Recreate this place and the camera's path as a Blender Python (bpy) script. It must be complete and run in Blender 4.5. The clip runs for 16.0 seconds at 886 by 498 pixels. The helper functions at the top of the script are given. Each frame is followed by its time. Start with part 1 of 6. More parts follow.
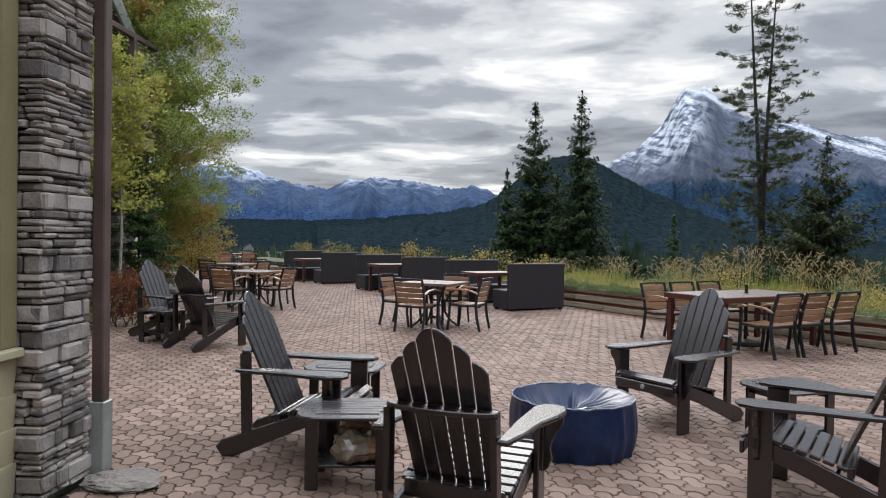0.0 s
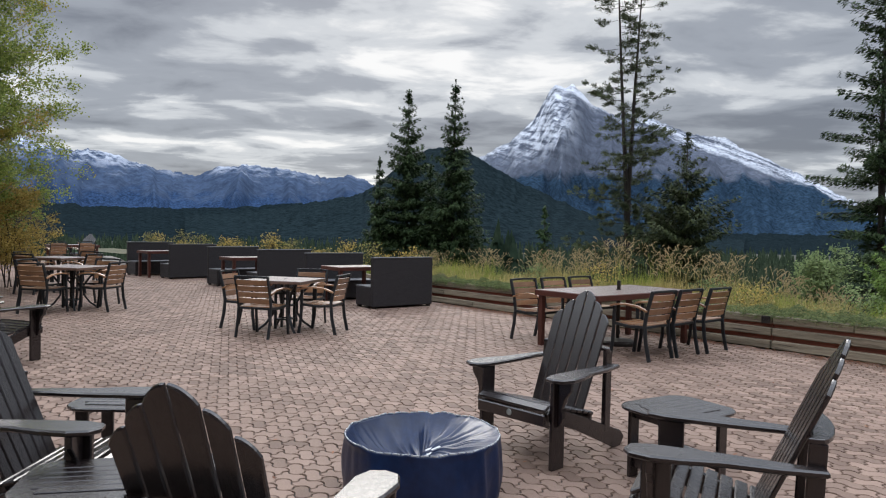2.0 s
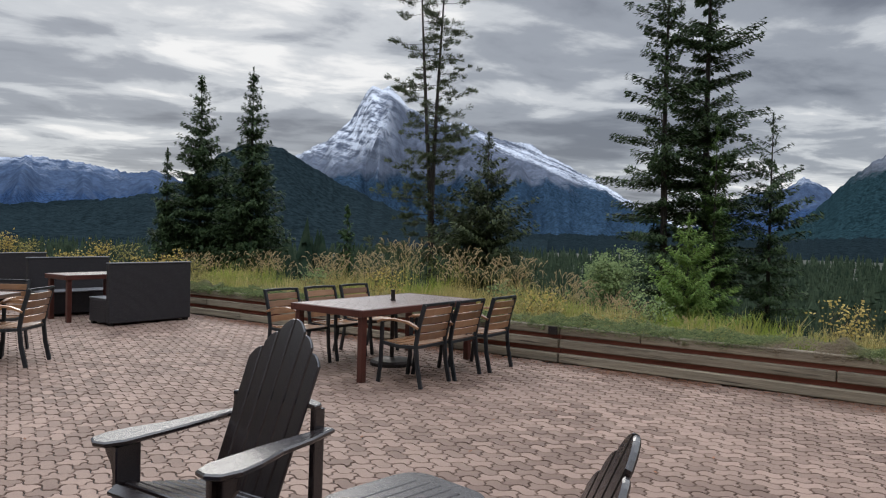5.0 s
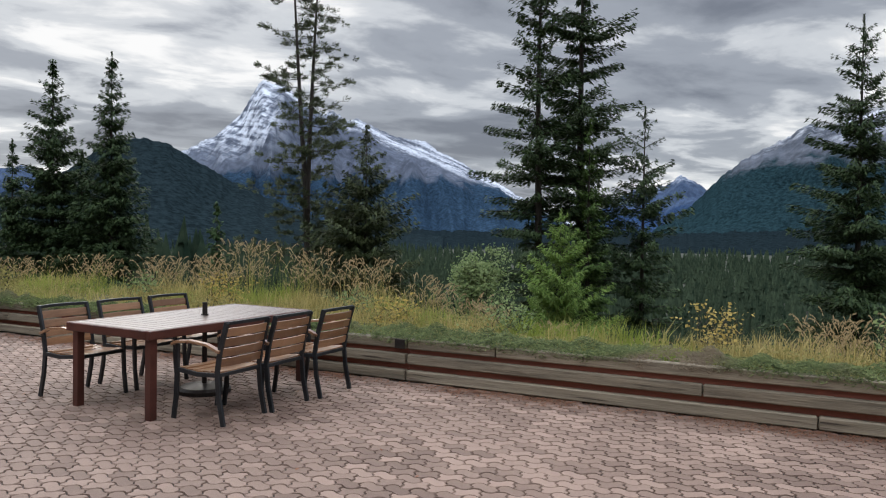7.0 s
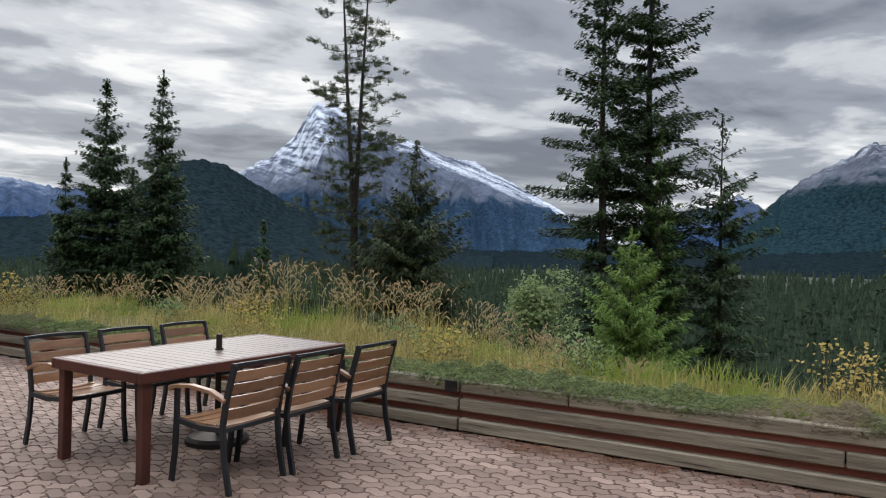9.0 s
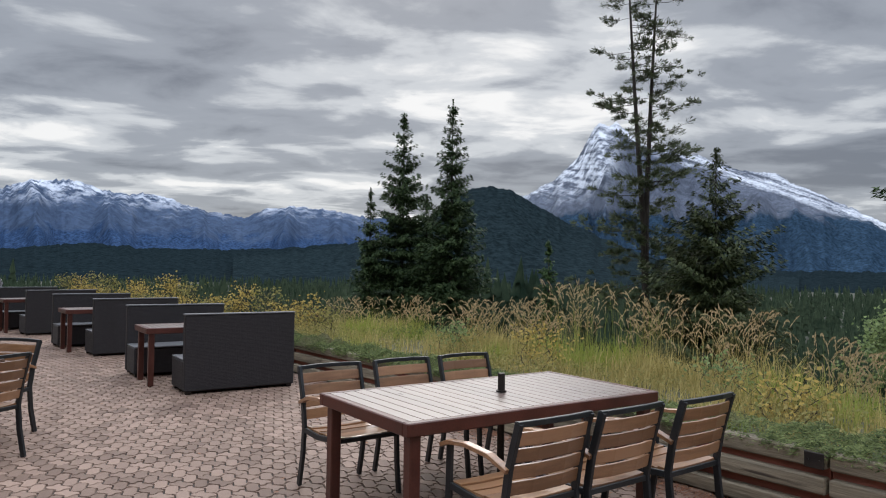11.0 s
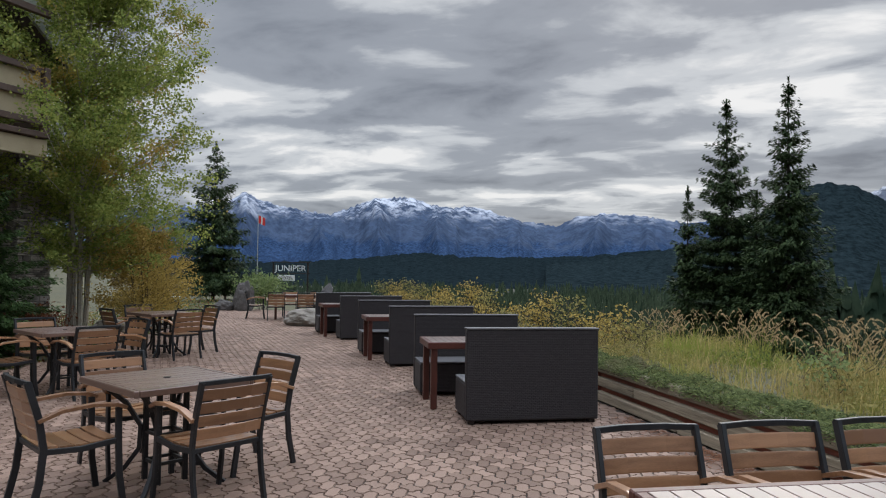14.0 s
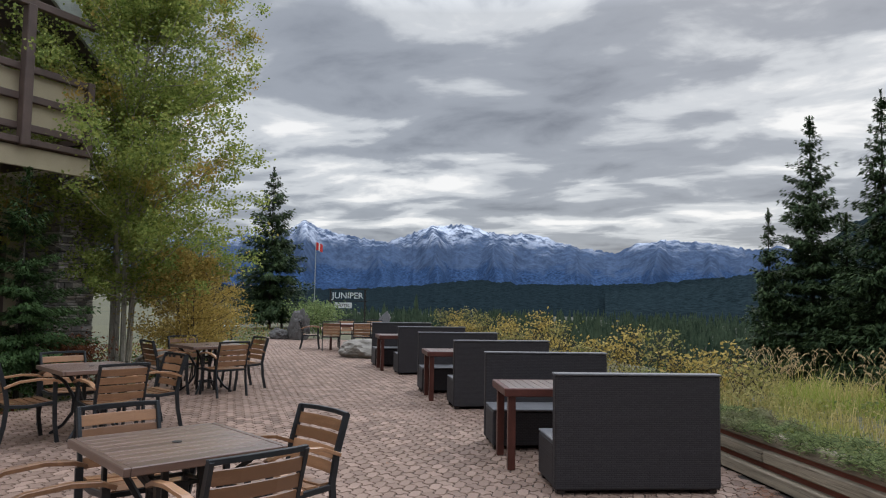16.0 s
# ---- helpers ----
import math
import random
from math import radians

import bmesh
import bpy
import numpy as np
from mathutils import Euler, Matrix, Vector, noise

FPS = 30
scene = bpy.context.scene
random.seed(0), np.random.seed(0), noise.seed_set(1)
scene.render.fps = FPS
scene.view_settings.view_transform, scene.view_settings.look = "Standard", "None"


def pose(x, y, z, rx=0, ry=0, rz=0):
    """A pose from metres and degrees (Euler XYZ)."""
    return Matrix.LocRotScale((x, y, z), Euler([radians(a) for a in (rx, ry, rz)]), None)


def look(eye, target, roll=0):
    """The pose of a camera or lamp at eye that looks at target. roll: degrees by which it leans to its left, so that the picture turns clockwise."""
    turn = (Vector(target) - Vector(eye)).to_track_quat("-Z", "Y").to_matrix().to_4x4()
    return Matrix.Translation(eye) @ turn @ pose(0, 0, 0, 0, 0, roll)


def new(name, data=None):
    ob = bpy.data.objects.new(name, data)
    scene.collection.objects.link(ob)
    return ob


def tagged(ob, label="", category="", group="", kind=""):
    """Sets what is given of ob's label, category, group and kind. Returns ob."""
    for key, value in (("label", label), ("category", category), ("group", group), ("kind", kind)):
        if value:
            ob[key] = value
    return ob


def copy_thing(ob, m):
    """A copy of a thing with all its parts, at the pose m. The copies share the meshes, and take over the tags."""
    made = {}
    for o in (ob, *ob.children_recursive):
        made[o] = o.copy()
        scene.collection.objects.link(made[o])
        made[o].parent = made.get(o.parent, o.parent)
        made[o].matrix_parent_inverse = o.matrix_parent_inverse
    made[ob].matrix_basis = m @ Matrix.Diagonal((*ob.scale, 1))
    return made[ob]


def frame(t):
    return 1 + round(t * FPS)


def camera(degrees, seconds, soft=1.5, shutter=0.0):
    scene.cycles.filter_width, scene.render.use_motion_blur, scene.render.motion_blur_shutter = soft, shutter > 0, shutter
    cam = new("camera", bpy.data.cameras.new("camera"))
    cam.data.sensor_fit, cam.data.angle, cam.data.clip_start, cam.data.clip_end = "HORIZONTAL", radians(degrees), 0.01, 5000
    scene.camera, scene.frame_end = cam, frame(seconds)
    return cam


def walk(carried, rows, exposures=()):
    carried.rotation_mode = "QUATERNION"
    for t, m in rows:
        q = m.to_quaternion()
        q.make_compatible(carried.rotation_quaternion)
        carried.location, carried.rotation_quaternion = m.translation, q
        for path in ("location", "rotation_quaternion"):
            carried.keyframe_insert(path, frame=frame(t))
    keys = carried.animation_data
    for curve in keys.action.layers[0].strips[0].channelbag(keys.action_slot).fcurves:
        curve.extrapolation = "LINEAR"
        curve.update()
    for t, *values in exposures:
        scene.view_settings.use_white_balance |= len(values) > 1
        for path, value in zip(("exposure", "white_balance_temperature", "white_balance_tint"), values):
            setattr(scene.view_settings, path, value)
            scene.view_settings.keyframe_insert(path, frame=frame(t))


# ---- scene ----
cam = camera(64.0, 16.0, soft=1.1)
PATH = [
    (0, (0.198, -0.053, 1.485), (0.095, 1.944, 1.452), 0.9),
    (0.5, (0.249, 0.222, 1.477), (0.27, 2.221, 1.43), 1.0),
    (1, (0.327, 0.505, 1.486), (0.456, 2.5, 1.433), 1.1),
    (1.5, (0.42, 0.788, 1.51), (0.624, 2.777, 1.454), 1.2),
    (2, (0.491, 1.099, 1.511), (0.734, 3.083, 1.457), 1.2),
    (2.5, (0.608, 1.385, 1.52), (0.873, 3.367, 1.466), 1.3),
    (3, (0.715, 1.596, 1.521), (1.018, 3.572, 1.472), 1.4),
    (3.5, (0.861, 1.831, 1.543), (1.217, 3.798, 1.492), 1.4),
    (4, (1.02, 2.07, 1.543), (1.482, 4.015, 1.495), 1.4),
    (4.5, (1.315, 2.311, 1.533), (1.911, 4.219, 1.488), 1.4),
    (5, (1.548, 2.523, 1.536), (2.285, 4.382, 1.493), 1.4),
    (5.2, (1.667, 2.613, 1.55), (2.45, 4.453, 1.504), 1.5),
    (7.3, (2.729, 3.437, 1.581), (3.743, 5.161, 1.536), 1.0),
    (7.5, (2.795, 3.531, 1.584), (3.814, 5.252, 1.539), 1.1),
    (8, (2.989, 3.797, 1.557), (4.004, 5.52, 1.53), 0.9),
    (8.5, (3.121, 4.093, 1.573), (4.096, 5.839, 1.558), 1.0),
    (9, (3.156, 4.427, 1.576), (4.032, 6.226, 1.584), 1.2),
    (9.5, (3.207, 4.744, 1.592), (3.899, 6.62, 1.613), 1.0),
    (10, (3.277, 5.03, 1.583), (3.756, 6.972, 1.621), 1.1),
    (10.2, (3.303, 5.16, 1.58), (3.702, 7.119, 1.624), 1.0),
    (12.5, (3.44, 6.644, 1.529), (3.107, 8.615, 1.595), 1.0),
    (13, (3.409, 6.957, 1.537), (2.929, 8.898, 1.6), 0.9),
    (13.5, (3.297, 7.277, 1.541), (2.677, 9.177, 1.602), 0.9),
    (14, (3.185, 7.622, 1.534), (2.454, 9.483, 1.597), 0.8),
    (14.5, (3.031, 7.896, 1.566), (2.224, 9.725, 1.635), 1.1),
    (15, (2.811, 8.162, 1.579), (1.962, 9.971, 1.665), 1.1),
    (15.5, (2.646, 8.444, 1.56), (1.776, 10.241, 1.677), 1.0),
    (16, (2.526, 8.738, 1.565), (1.649, 10.531, 1.702), 1.0),
]
walk(cam, [(t, look(eye, target, roll)) for t, eye, target, roll in PATH], [(0, 0.09), (3, -0.08), (5, -0.11), (7.5, 0.01), (10, -0.01), (12.5, -0.20), (13, -0.24), (14.5, -0.10), (16, -0.03)])

# ---- world and sun ----
SUN_AZ, SUN_EL = 2.0, 34.0     # degrees clockwise from +y, degrees up
world = bpy.data.worlds.new("overcast_sky")
scene.world = world
world.use_nodes = True
wn, wl = world.node_tree.nodes, world.node_tree.links
wn.clear()


def wmath(op, a, b=None, clamp=False):
    n = wn.new("ShaderNodeMath")
    n.operation, n.use_clamp = op, clamp
    for i, v in enumerate((a, b)):
        if v is None:
            continue
        if isinstance(v, (int, float)):
            n.inputs[i].default_value = v
        else:
            wl.new(v, n.inputs[i])
    return n.outputs[0]


def wramp(fac, stops, mode="EASE"):
    n = wn.new("ShaderNodeValToRGB")
    n.color_ramp.interpolation = mode
    el = n.color_ramp.elements
    while len(el) < len(stops):
        el.new(0.5)
    for e, (p, c) in zip(el, stops):
        e.position, e.color = p, (*c, 1)
    wl.new(fac, n.inputs[0])
    return n.outputs[0]


def wmix(mode, fac, a, b):
    n = wn.new("ShaderNodeMix")
    n.data_type, n.blend_type = "RGBA", mode
    for i, v in ((0, fac), (6, a), (7, b)):
        if isinstance(v, (int, float)):
            n.inputs[i].default_value = v
        elif isinstance(v, tuple):
            n.inputs[i].default_value = (*v, 1)
        else:
            wl.new(v, n.inputs[i])
    return n.outputs[2]


wtc = wn.new("ShaderNodeTexCoord")
wsep = wn.new("ShaderNodeSeparateXYZ")
wl.new(wtc.outputs["Generated"], wsep.inputs[0])
up = wmath("MAXIMUM", wsep.outputs[2], 0.0)
den = wmath("ADD", up, 0.10)
# the cloud deck is a flat layer: directions are carried onto it
comb = wn.new("ShaderNodeCombineXYZ")
wl.new(wmath("DIVIDE", wsep.outputs[0], den), comb.inputs[0])
wl.new(wmath("DIVIDE", wsep.outputs[1], den), comb.inputs[1])
turned = wn.new("ShaderNodeMapping")
turned.inputs["Rotation"].default_value[2] = radians(8)
turned.inputs["Scale"].default_value = (0.85, 1.05, 1.0)
turned.inputs["Location"].default_value = (3.1, 1.7, 0.0)
wl.new(comb.outputs[0], turned.inputs[0])


def wnoise(scale, detail, rough, distort):
    n = wn.new("ShaderNodeTexNoise")
    n.inputs["Scale"].default_value, n.inputs["Detail"].default_value = scale, detail
    n.inputs["Roughness"].default_value, n.inputs["Distortion"].default_value = rough, distort
    wl.new(turned.outputs[0], n.inputs["Vector"])
    return n.outputs["Fac"]


big = wnoise(0.75, 3.0, 0.5, 0.2)
small = wnoise(2.1, 7.0, 0.54, 0.3)
cover = wmath("ADD", wmath("MULTIPLY", big, 0.55), wmath("MULTIPLY", small, 0.45))
# thinner cloud towards the hidden sun
sun_dir = Vector((math.sin(radians(SUN_AZ)) * math.cos(radians(SUN_EL)), math.cos(radians(SUN_AZ)) * math.cos(radians(SUN_EL)), math.sin(radians(SUN_EL))))
near_dir = Vector((math.sin(radians(-6)), math.cos(radians(-6)), math.tan(radians(17)))).normalized()
dot = wn.new("ShaderNodeVectorMath")
dot.operation = "DOT_PRODUCT"
wl.new(wtc.outputs["Generated"], dot.inputs[0])
dot.inputs[1].default_value = near_dir
glow = wmath("POWER", wmath("MAXIMUM", dot.outputs["Value"], 0.0), 13.0)
cover = wmath("SUBTRACT", cover, wmath("MULTIPLY", glow, 0.062))
# and over the lodge's side, where the deck is thin
dot3 = wn.new("ShaderNodeVectorMath")
dot3.operation = "DOT_PRODUCT"
wl.new(wtc.outputs["Generated"], dot3.inputs[0])
dot3.inputs[1].default_value = Vector((math.sin(radians(-52)), math.cos(radians(-52)), 0.42)).normalized()
cover = wmath("SUBTRACT", cover, wmath("MULTIPLY", wmath("POWER", wmath("MAXIMUM", dot3.outputs["Value"], 0.0), 8.0), 0.075))
# and towards a break in the deck further round
dot2 = wn.new("ShaderNodeVectorMath")
dot2.operation = "DOT_PRODUCT"
wl.new(wtc.outputs["Generated"], dot2.inputs[0])
dot2.inputs[1].default_value = Vector((math.sin(radians(55)), math.cos(radians(55)), 0.2)).normalized()
cover = wmath("SUBTRACT", cover, wmath("MULTIPLY", wmath("POWER", wmath("MAXIMUM", dot2.outputs["Value"], 0.0), 8.0), 0.045))
# a thicker bank of cloud over the great mountain
dot4 = wn.new("ShaderNodeVectorMath")
dot4.operation = "DOT_PRODUCT"
wl.new(wtc.outputs["Generated"], dot4.inputs[0])
dot4.inputs[1].default_value = Vector((math.sin(radians(22)), math.cos(radians(22)), 0.26)).normalized()
cover = wmath("ADD", cover, wmath("MULTIPLY", wmath("POWER", wmath("MAXIMUM", dot4.outputs["Value"], 0.0), 28.0), 0.020))
low = wmath("POWER", wmath("SUBTRACT", 1.0, up), 26.0)
cover = wmath("SUBTRACT", cover, wmath("MULTIPLY", low, 0.06))
clouds = wramp(cover, [(0.345, (1.0, 1.0, 1.0)), (0.405, (0.66, 0.69, 0.73)), (0.47, (0.36, 0.39, 0.445)), (0.60, (0.19, 0.21, 0.255))])
# the deck is brighter overhead, as an overcast sky is
high = wmath("MAXIMUM", wmath("DIVIDE", wmath("SUBTRACT", up, 0.38), 0.62), 0.0)
lift = wmath("ADD", 1.0, wmath("MULTIPLY", wmath("POWER", high, 0.9), 7.6))
lifted = wn.new("ShaderNodeVectorMath")
lifted.operation = "SCALE"
wl.new(clouds, lifted.inputs[0])
wl.new(lift, lifted.inputs["Scale"])
sky = wn.new("ShaderNodeTexSky")
sky.sky_type, sky.sun_disc = "NISHITA", False
sky.sun_elevation, sky.sun_rotation = radians(SUN_EL), radians(SUN_AZ)
skyscale = wn.new("ShaderNodeVectorMath")
skyscale.operation = "SCALE"
skyscale.inputs["Scale"].default_value = 0.06
wl.new(sky.outputs[0], skyscale.inputs[0])
bg = wn.new("ShaderNodeBackground")
wl.new(wmix("MIX", 0.9, skyscale.outputs[0], lifted.outputs[0]), bg.inputs[0])
bg.inputs[1].default_value = 1.0
wout = wn.new("ShaderNodeOutputWorld")
wl.new(bg.outputs[0], wout.inputs[0])

sun = new("sun", bpy.data.lights.new("sun", "SUN"))
sun.data.energy, sun.data.angle, sun.data.color = 1.2, radians(25), (1.0, 0.96, 0.9)
sun.matrix_world = look((0, 0, 60), Vector((0, 0, 60)) - sun_dir)


# ---- materials ----
def mat(name, dark, light, rough=0.7, scale=8.0, fine=90.0, bump=0.15, metal=0.0, each=0.0, stretch=(1, 1, 1), island=False, spots=None, depth=0.01, coat=0.0, gloss=0.2, ior=1.5, spec=0.5):
    """Two colours mixed by coarse and fine grain, with relief. each: how far pieces differ in lightness."""
    m = bpy.data.materials.new(name)
    m.use_nodes = True
    N, L = m.node_tree.nodes, m.node_tree.links
    b = N["Principled BSDF"]
    b.inputs["Metallic"].default_value = metal
    b.inputs["Specular IOR Level"].default_value = spec
    b.inputs["Coat Weight"].default_value = coat
    b.inputs["Coat Roughness"].default_value = gloss
    b.inputs["Coat IOR"].default_value = ior
    tc, mp = N.new("ShaderNodeTexCoord"), N.new("ShaderNodeMapping")
    L.new(tc.outputs["Object"], mp.inputs[0])
    mp.inputs["Scale"].default_value = stretch
    if each and not island:
        oi = N.new("ShaderNodeObjectInfo")
        rnd = oi.outputs["Random"]
    else:
        geo = N.new("ShaderNodeNewGeometry")
        rnd = geo.outputs["Random Per Island"]
    if each:
        L.new(rnd, mp.inputs["Location"])
    n1, n2 = N.new("ShaderNodeTexNoise"), N.new("ShaderNodeTexNoise")
    for n, sc, de in ((n1, scale, 4.0), (n2, fine, 3.0)):
        n.inputs["Scale"].default_value, n.inputs["Detail"].default_value = sc, de
        L.new(mp.outputs[0], n.inputs["Vector"])
    half = N.new("ShaderNodeMath")
    half.operation = "MULTIPLY_ADD"
    L.new(n1.outputs["Fac"], half.inputs[0])
    half.inputs[1].default_value = 0.65
    q = N.new("ShaderNodeMath")
    q.operation = "MULTIPLY"
    q.inputs[1].default_value = 0.35
    L.new(n2.outputs["Fac"], q.inputs[0])
    L.new(q.outputs[0], half.inputs[2])
    fac = half.outputs[0]
    if each:
        e = N.new("ShaderNodeMath")
        e.operation = "MULTIPLY_ADD"
        L.new(rnd, e.inputs[0])
        e.inputs[1].default_value = each
        e2 = N.new("ShaderNodeMath")
        e2.operation = "SUBTRACT"
        L.new(fac, e2.inputs[0])
        e2.inputs[1].default_value = each / 2
        L.new(e2.outputs[0], e.inputs[2])
        fac = e.outputs[0]
    ramp = N.new("ShaderNodeValToRGB")
    r = ramp.color_ramp.elements
    r[0].position, r[0].color = 0.3, (*dark, 1)
    r[1].position, r[1].color = 0.7, (*light, 1)
    L.new(fac, ramp.inputs[0])
    colour = ramp.outputs[0]
    if spots:
        sc, at, c = spots
        n3 = N.new("ShaderNodeTexNoise")
        n3.inputs["Scale"].default_value, n3.inputs["Detail"].default_value = sc, 5.0
        L.new(mp.outputs[0], n3.inputs["Vector"])
        rr = N.new("ShaderNodeValToRGB")
        rr.color_ramp.elements[0].position, rr.color_ramp.elements[0].color = at, (0, 0, 0, 1)
        rr.color_ramp.elements[1].position, rr.color_ramp.elements[1].color = at + 0.12, (1, 1, 1, 1)
        L.new(n3.outputs["Fac"], rr.inputs[0])
        mx = N.new("ShaderNodeMix")
        mx.data_type = "RGBA"
        L.new(rr.outputs[0], mx.inputs[0])
        L.new(colour, mx.inputs[6])
        mx.inputs[7].default_value = (*c, 1)
        colour = mx.outputs[2]
    L.new(colour, b.inputs["Base Color"])
    rg = N.new("ShaderNodeMapRange")
    rg.inputs["To Min"].default_value, rg.inputs["To Max"].default_value = max(0.05, rough - 0.12), min(1.0, rough + 0.12)
    L.new(n1.outputs["Fac"], rg.inputs["Value"])
    L.new(rg.outputs[0], b.inputs["Roughness"])
    if bump:
        bp = N.new("ShaderNodeBump")
        bp.inputs["Strength"].default_value, bp.inputs["Distance"].default_value = bump, depth
        L.new(fac, bp.inputs["Height"])
        L.new(bp.outputs[0], b.inputs["Normal"])
    return m


PAVER = mat("paver_concrete", (0.136, 0.089, 0.068), (0.278, 0.194, 0.152), 0.70, 0.9, 110, 0.6, each=0.30, island=True, depth=0.004, spec=0.22)
PAVER_ONE = mat("paver_concrete_piece", (0.136, 0.089, 0.068), (0.278, 0.194, 0.152), 0.70, 0.9, 110, 0.6, each=0.30, depth=0.004, spec=0.22)
JOINT = mat("joint_sand", (0.018, 0.014, 0.011), (0.045, 0.035, 0.028), 0.95, 3, 60)
TIMBER = mat("weathered_timber", (0.12, 0.098, 0.068), (0.33, 0.275, 0.195), 0.85, 4, 26, 0.8, each=0.22, stretch=(0.3, 6, 6), spots=(5.5, 0.60, (0.05, 0.036, 0.026)), depth=0.012)
TIMBER_RED = mat("red_stained_timber", (0.15, 0.045, 0.030), (0.30, 0.095, 0.060), 0.8, 4, 30, 0.5, stretch=(0.35, 6, 6), depth=0.01)
IRON = mat("dark_iron", (0.02, 0.018, 0.017), (0.05, 0.04, 0.035), 0.5, 12, 120, metal=0.6)
ADI = mat("dark_brown_poly_lumber", (0.006, 0.0035, 0.0038), (0.013, 0.0075, 0.0078), 0.45, 6, 160, 0.08, each=0.15, stretch=(4, 4, 0.6), depth=0.002, coat=1.0, gloss=0.25, ior=1.66, spec=0.15)
SLAT = mat("teak_slat", (0.165, 0.080, 0.038), (0.34, 0.180, 0.092), 0.34, 5, 90, 0.25, each=0.45, stretch=(0.5, 6, 6), depth=0.002, coat=0.5)
FRAME = mat("charcoal_metal", (0.012, 0.014, 0.016), (0.026, 0.029, 0.033), 0.40, 9, 150, 0.08, metal=0.25)
TTOP = mat("varnished_table_slat", (0.085, 0.050, 0.038), (0.16, 0.10, 0.078), 0.32, 4, 70, 0.05, each=0.25, stretch=(6, 0.5, 6), depth=0.002, coat=0.75, gloss=0.32, ior=1.62)
TTOP_SQ = mat("brown_table_slat", (0.095, 0.056, 0.042), (0.17, 0.105, 0.08), 0.36, 4, 70, 0.08, each=0.3, stretch=(6, 0.5, 6), depth=0.002, coat=0.7, gloss=0.28)
MAHOG = mat("mahogany_paint", (0.045, 0.013, 0.009), (0.095, 0.027, 0.018), 0.4, 5, 80, 0.15)
CUSHION = mat("grey_wicker_seat", (0.07, 0.07, 0.075), (0.13, 0.13, 0.135), 0.7, 6, 200, 0.2)
TARP = mat("blue_vinyl", (0.0015, 0.008, 0.034), (0.005, 0.022, 0.078), 0.40, 5, 26, 0.45, depth=0.012, coat=0.25, gloss=0.25, spec=0.3)
TARP_L = mat("pale_print", (0.35, 0.38, 0.42), (0.5, 0.52, 0.55), 0.5)
STONE = mat("ledge_stone", (0.13, 0.118, 0.108), (0.40, 0.36, 0.325), 0.85, 7, 50, 0.8, each=0.5, depth=0.02)
MORTAR = mat("mortar", (0.03, 0.029, 0.027), (0.06, 0.058, 0.052), 0.95, 9, 80, 0.4)
SIDING = mat("cream_siding", (0.38, 0.34, 0.22), (0.47, 0.42, 0.28), 0.6, 2, 50, 0.06)
SIDING2 = mat("olive_trim", (0.20, 0.175, 0.085), (0.26, 0.225, 0.115), 0.55, 3, 60, 0.06)
BROWN = mat("brown_painted_timber", (0.065, 0.042, 0.035), (0.12, 0.08, 0.066), 0.6, 4, 60, 0.2)
TANPANEL = mat("tan_panel", (0.33, 0.28, 0.18), (0.43, 0.37, 0.25), 0.7, 2, 60, 0.08)
GALV = mat("galvanised_steel", (0.28, 0.30, 0.29), (0.45, 0.47, 0.45), 0.5, 8, 70, 0.1, metal=0.5)
ROOF = mat("shingle_roof", (0.06, 0.05, 0.045), (0.13, 0.11, 0.10), 0.9, 5, 60, 0.5)
GLASSY = mat("dark_window_glass", (0.010, 0.013, 0.017), (0.02, 0.024, 0.03), 0.12, 1, 8, 0.0)
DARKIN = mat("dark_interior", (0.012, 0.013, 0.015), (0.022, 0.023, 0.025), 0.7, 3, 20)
ROCK = mat("boulder_rock", (0.12, 0.108, 0.092), (0.28, 0.255, 0.22), 0.9, 4, 30, 0.9, depth=0.04)
ROCKD = mat("dark_boulder", (0.04, 0.038, 0.036), (0.11, 0.10, 0.095), 0.85, 4, 30, 0.9, depth=0.04)
SOIL = mat("ground_grass_and_soil", (0.03, 0.034, 0.016), (0.10, 0.092, 0.042), 0.95, 0.35, 7, 0.8, depth=0.1)
BARK = mat("conifer_bark", (0.022, 0.018, 0.015), (0.058, 0.046, 0.038), 0.95, 6, 40, 0.9, stretch=(3, 3, 0.6), depth=0.03)
ASPEN = mat("pale_aspen_bark", (0.20, 0.185, 0.15), (0.42, 0.39, 0.32), 0.8, 5, 40, 0.5, spots=(7, 0.6, (0.05, 0.045, 0.04)))


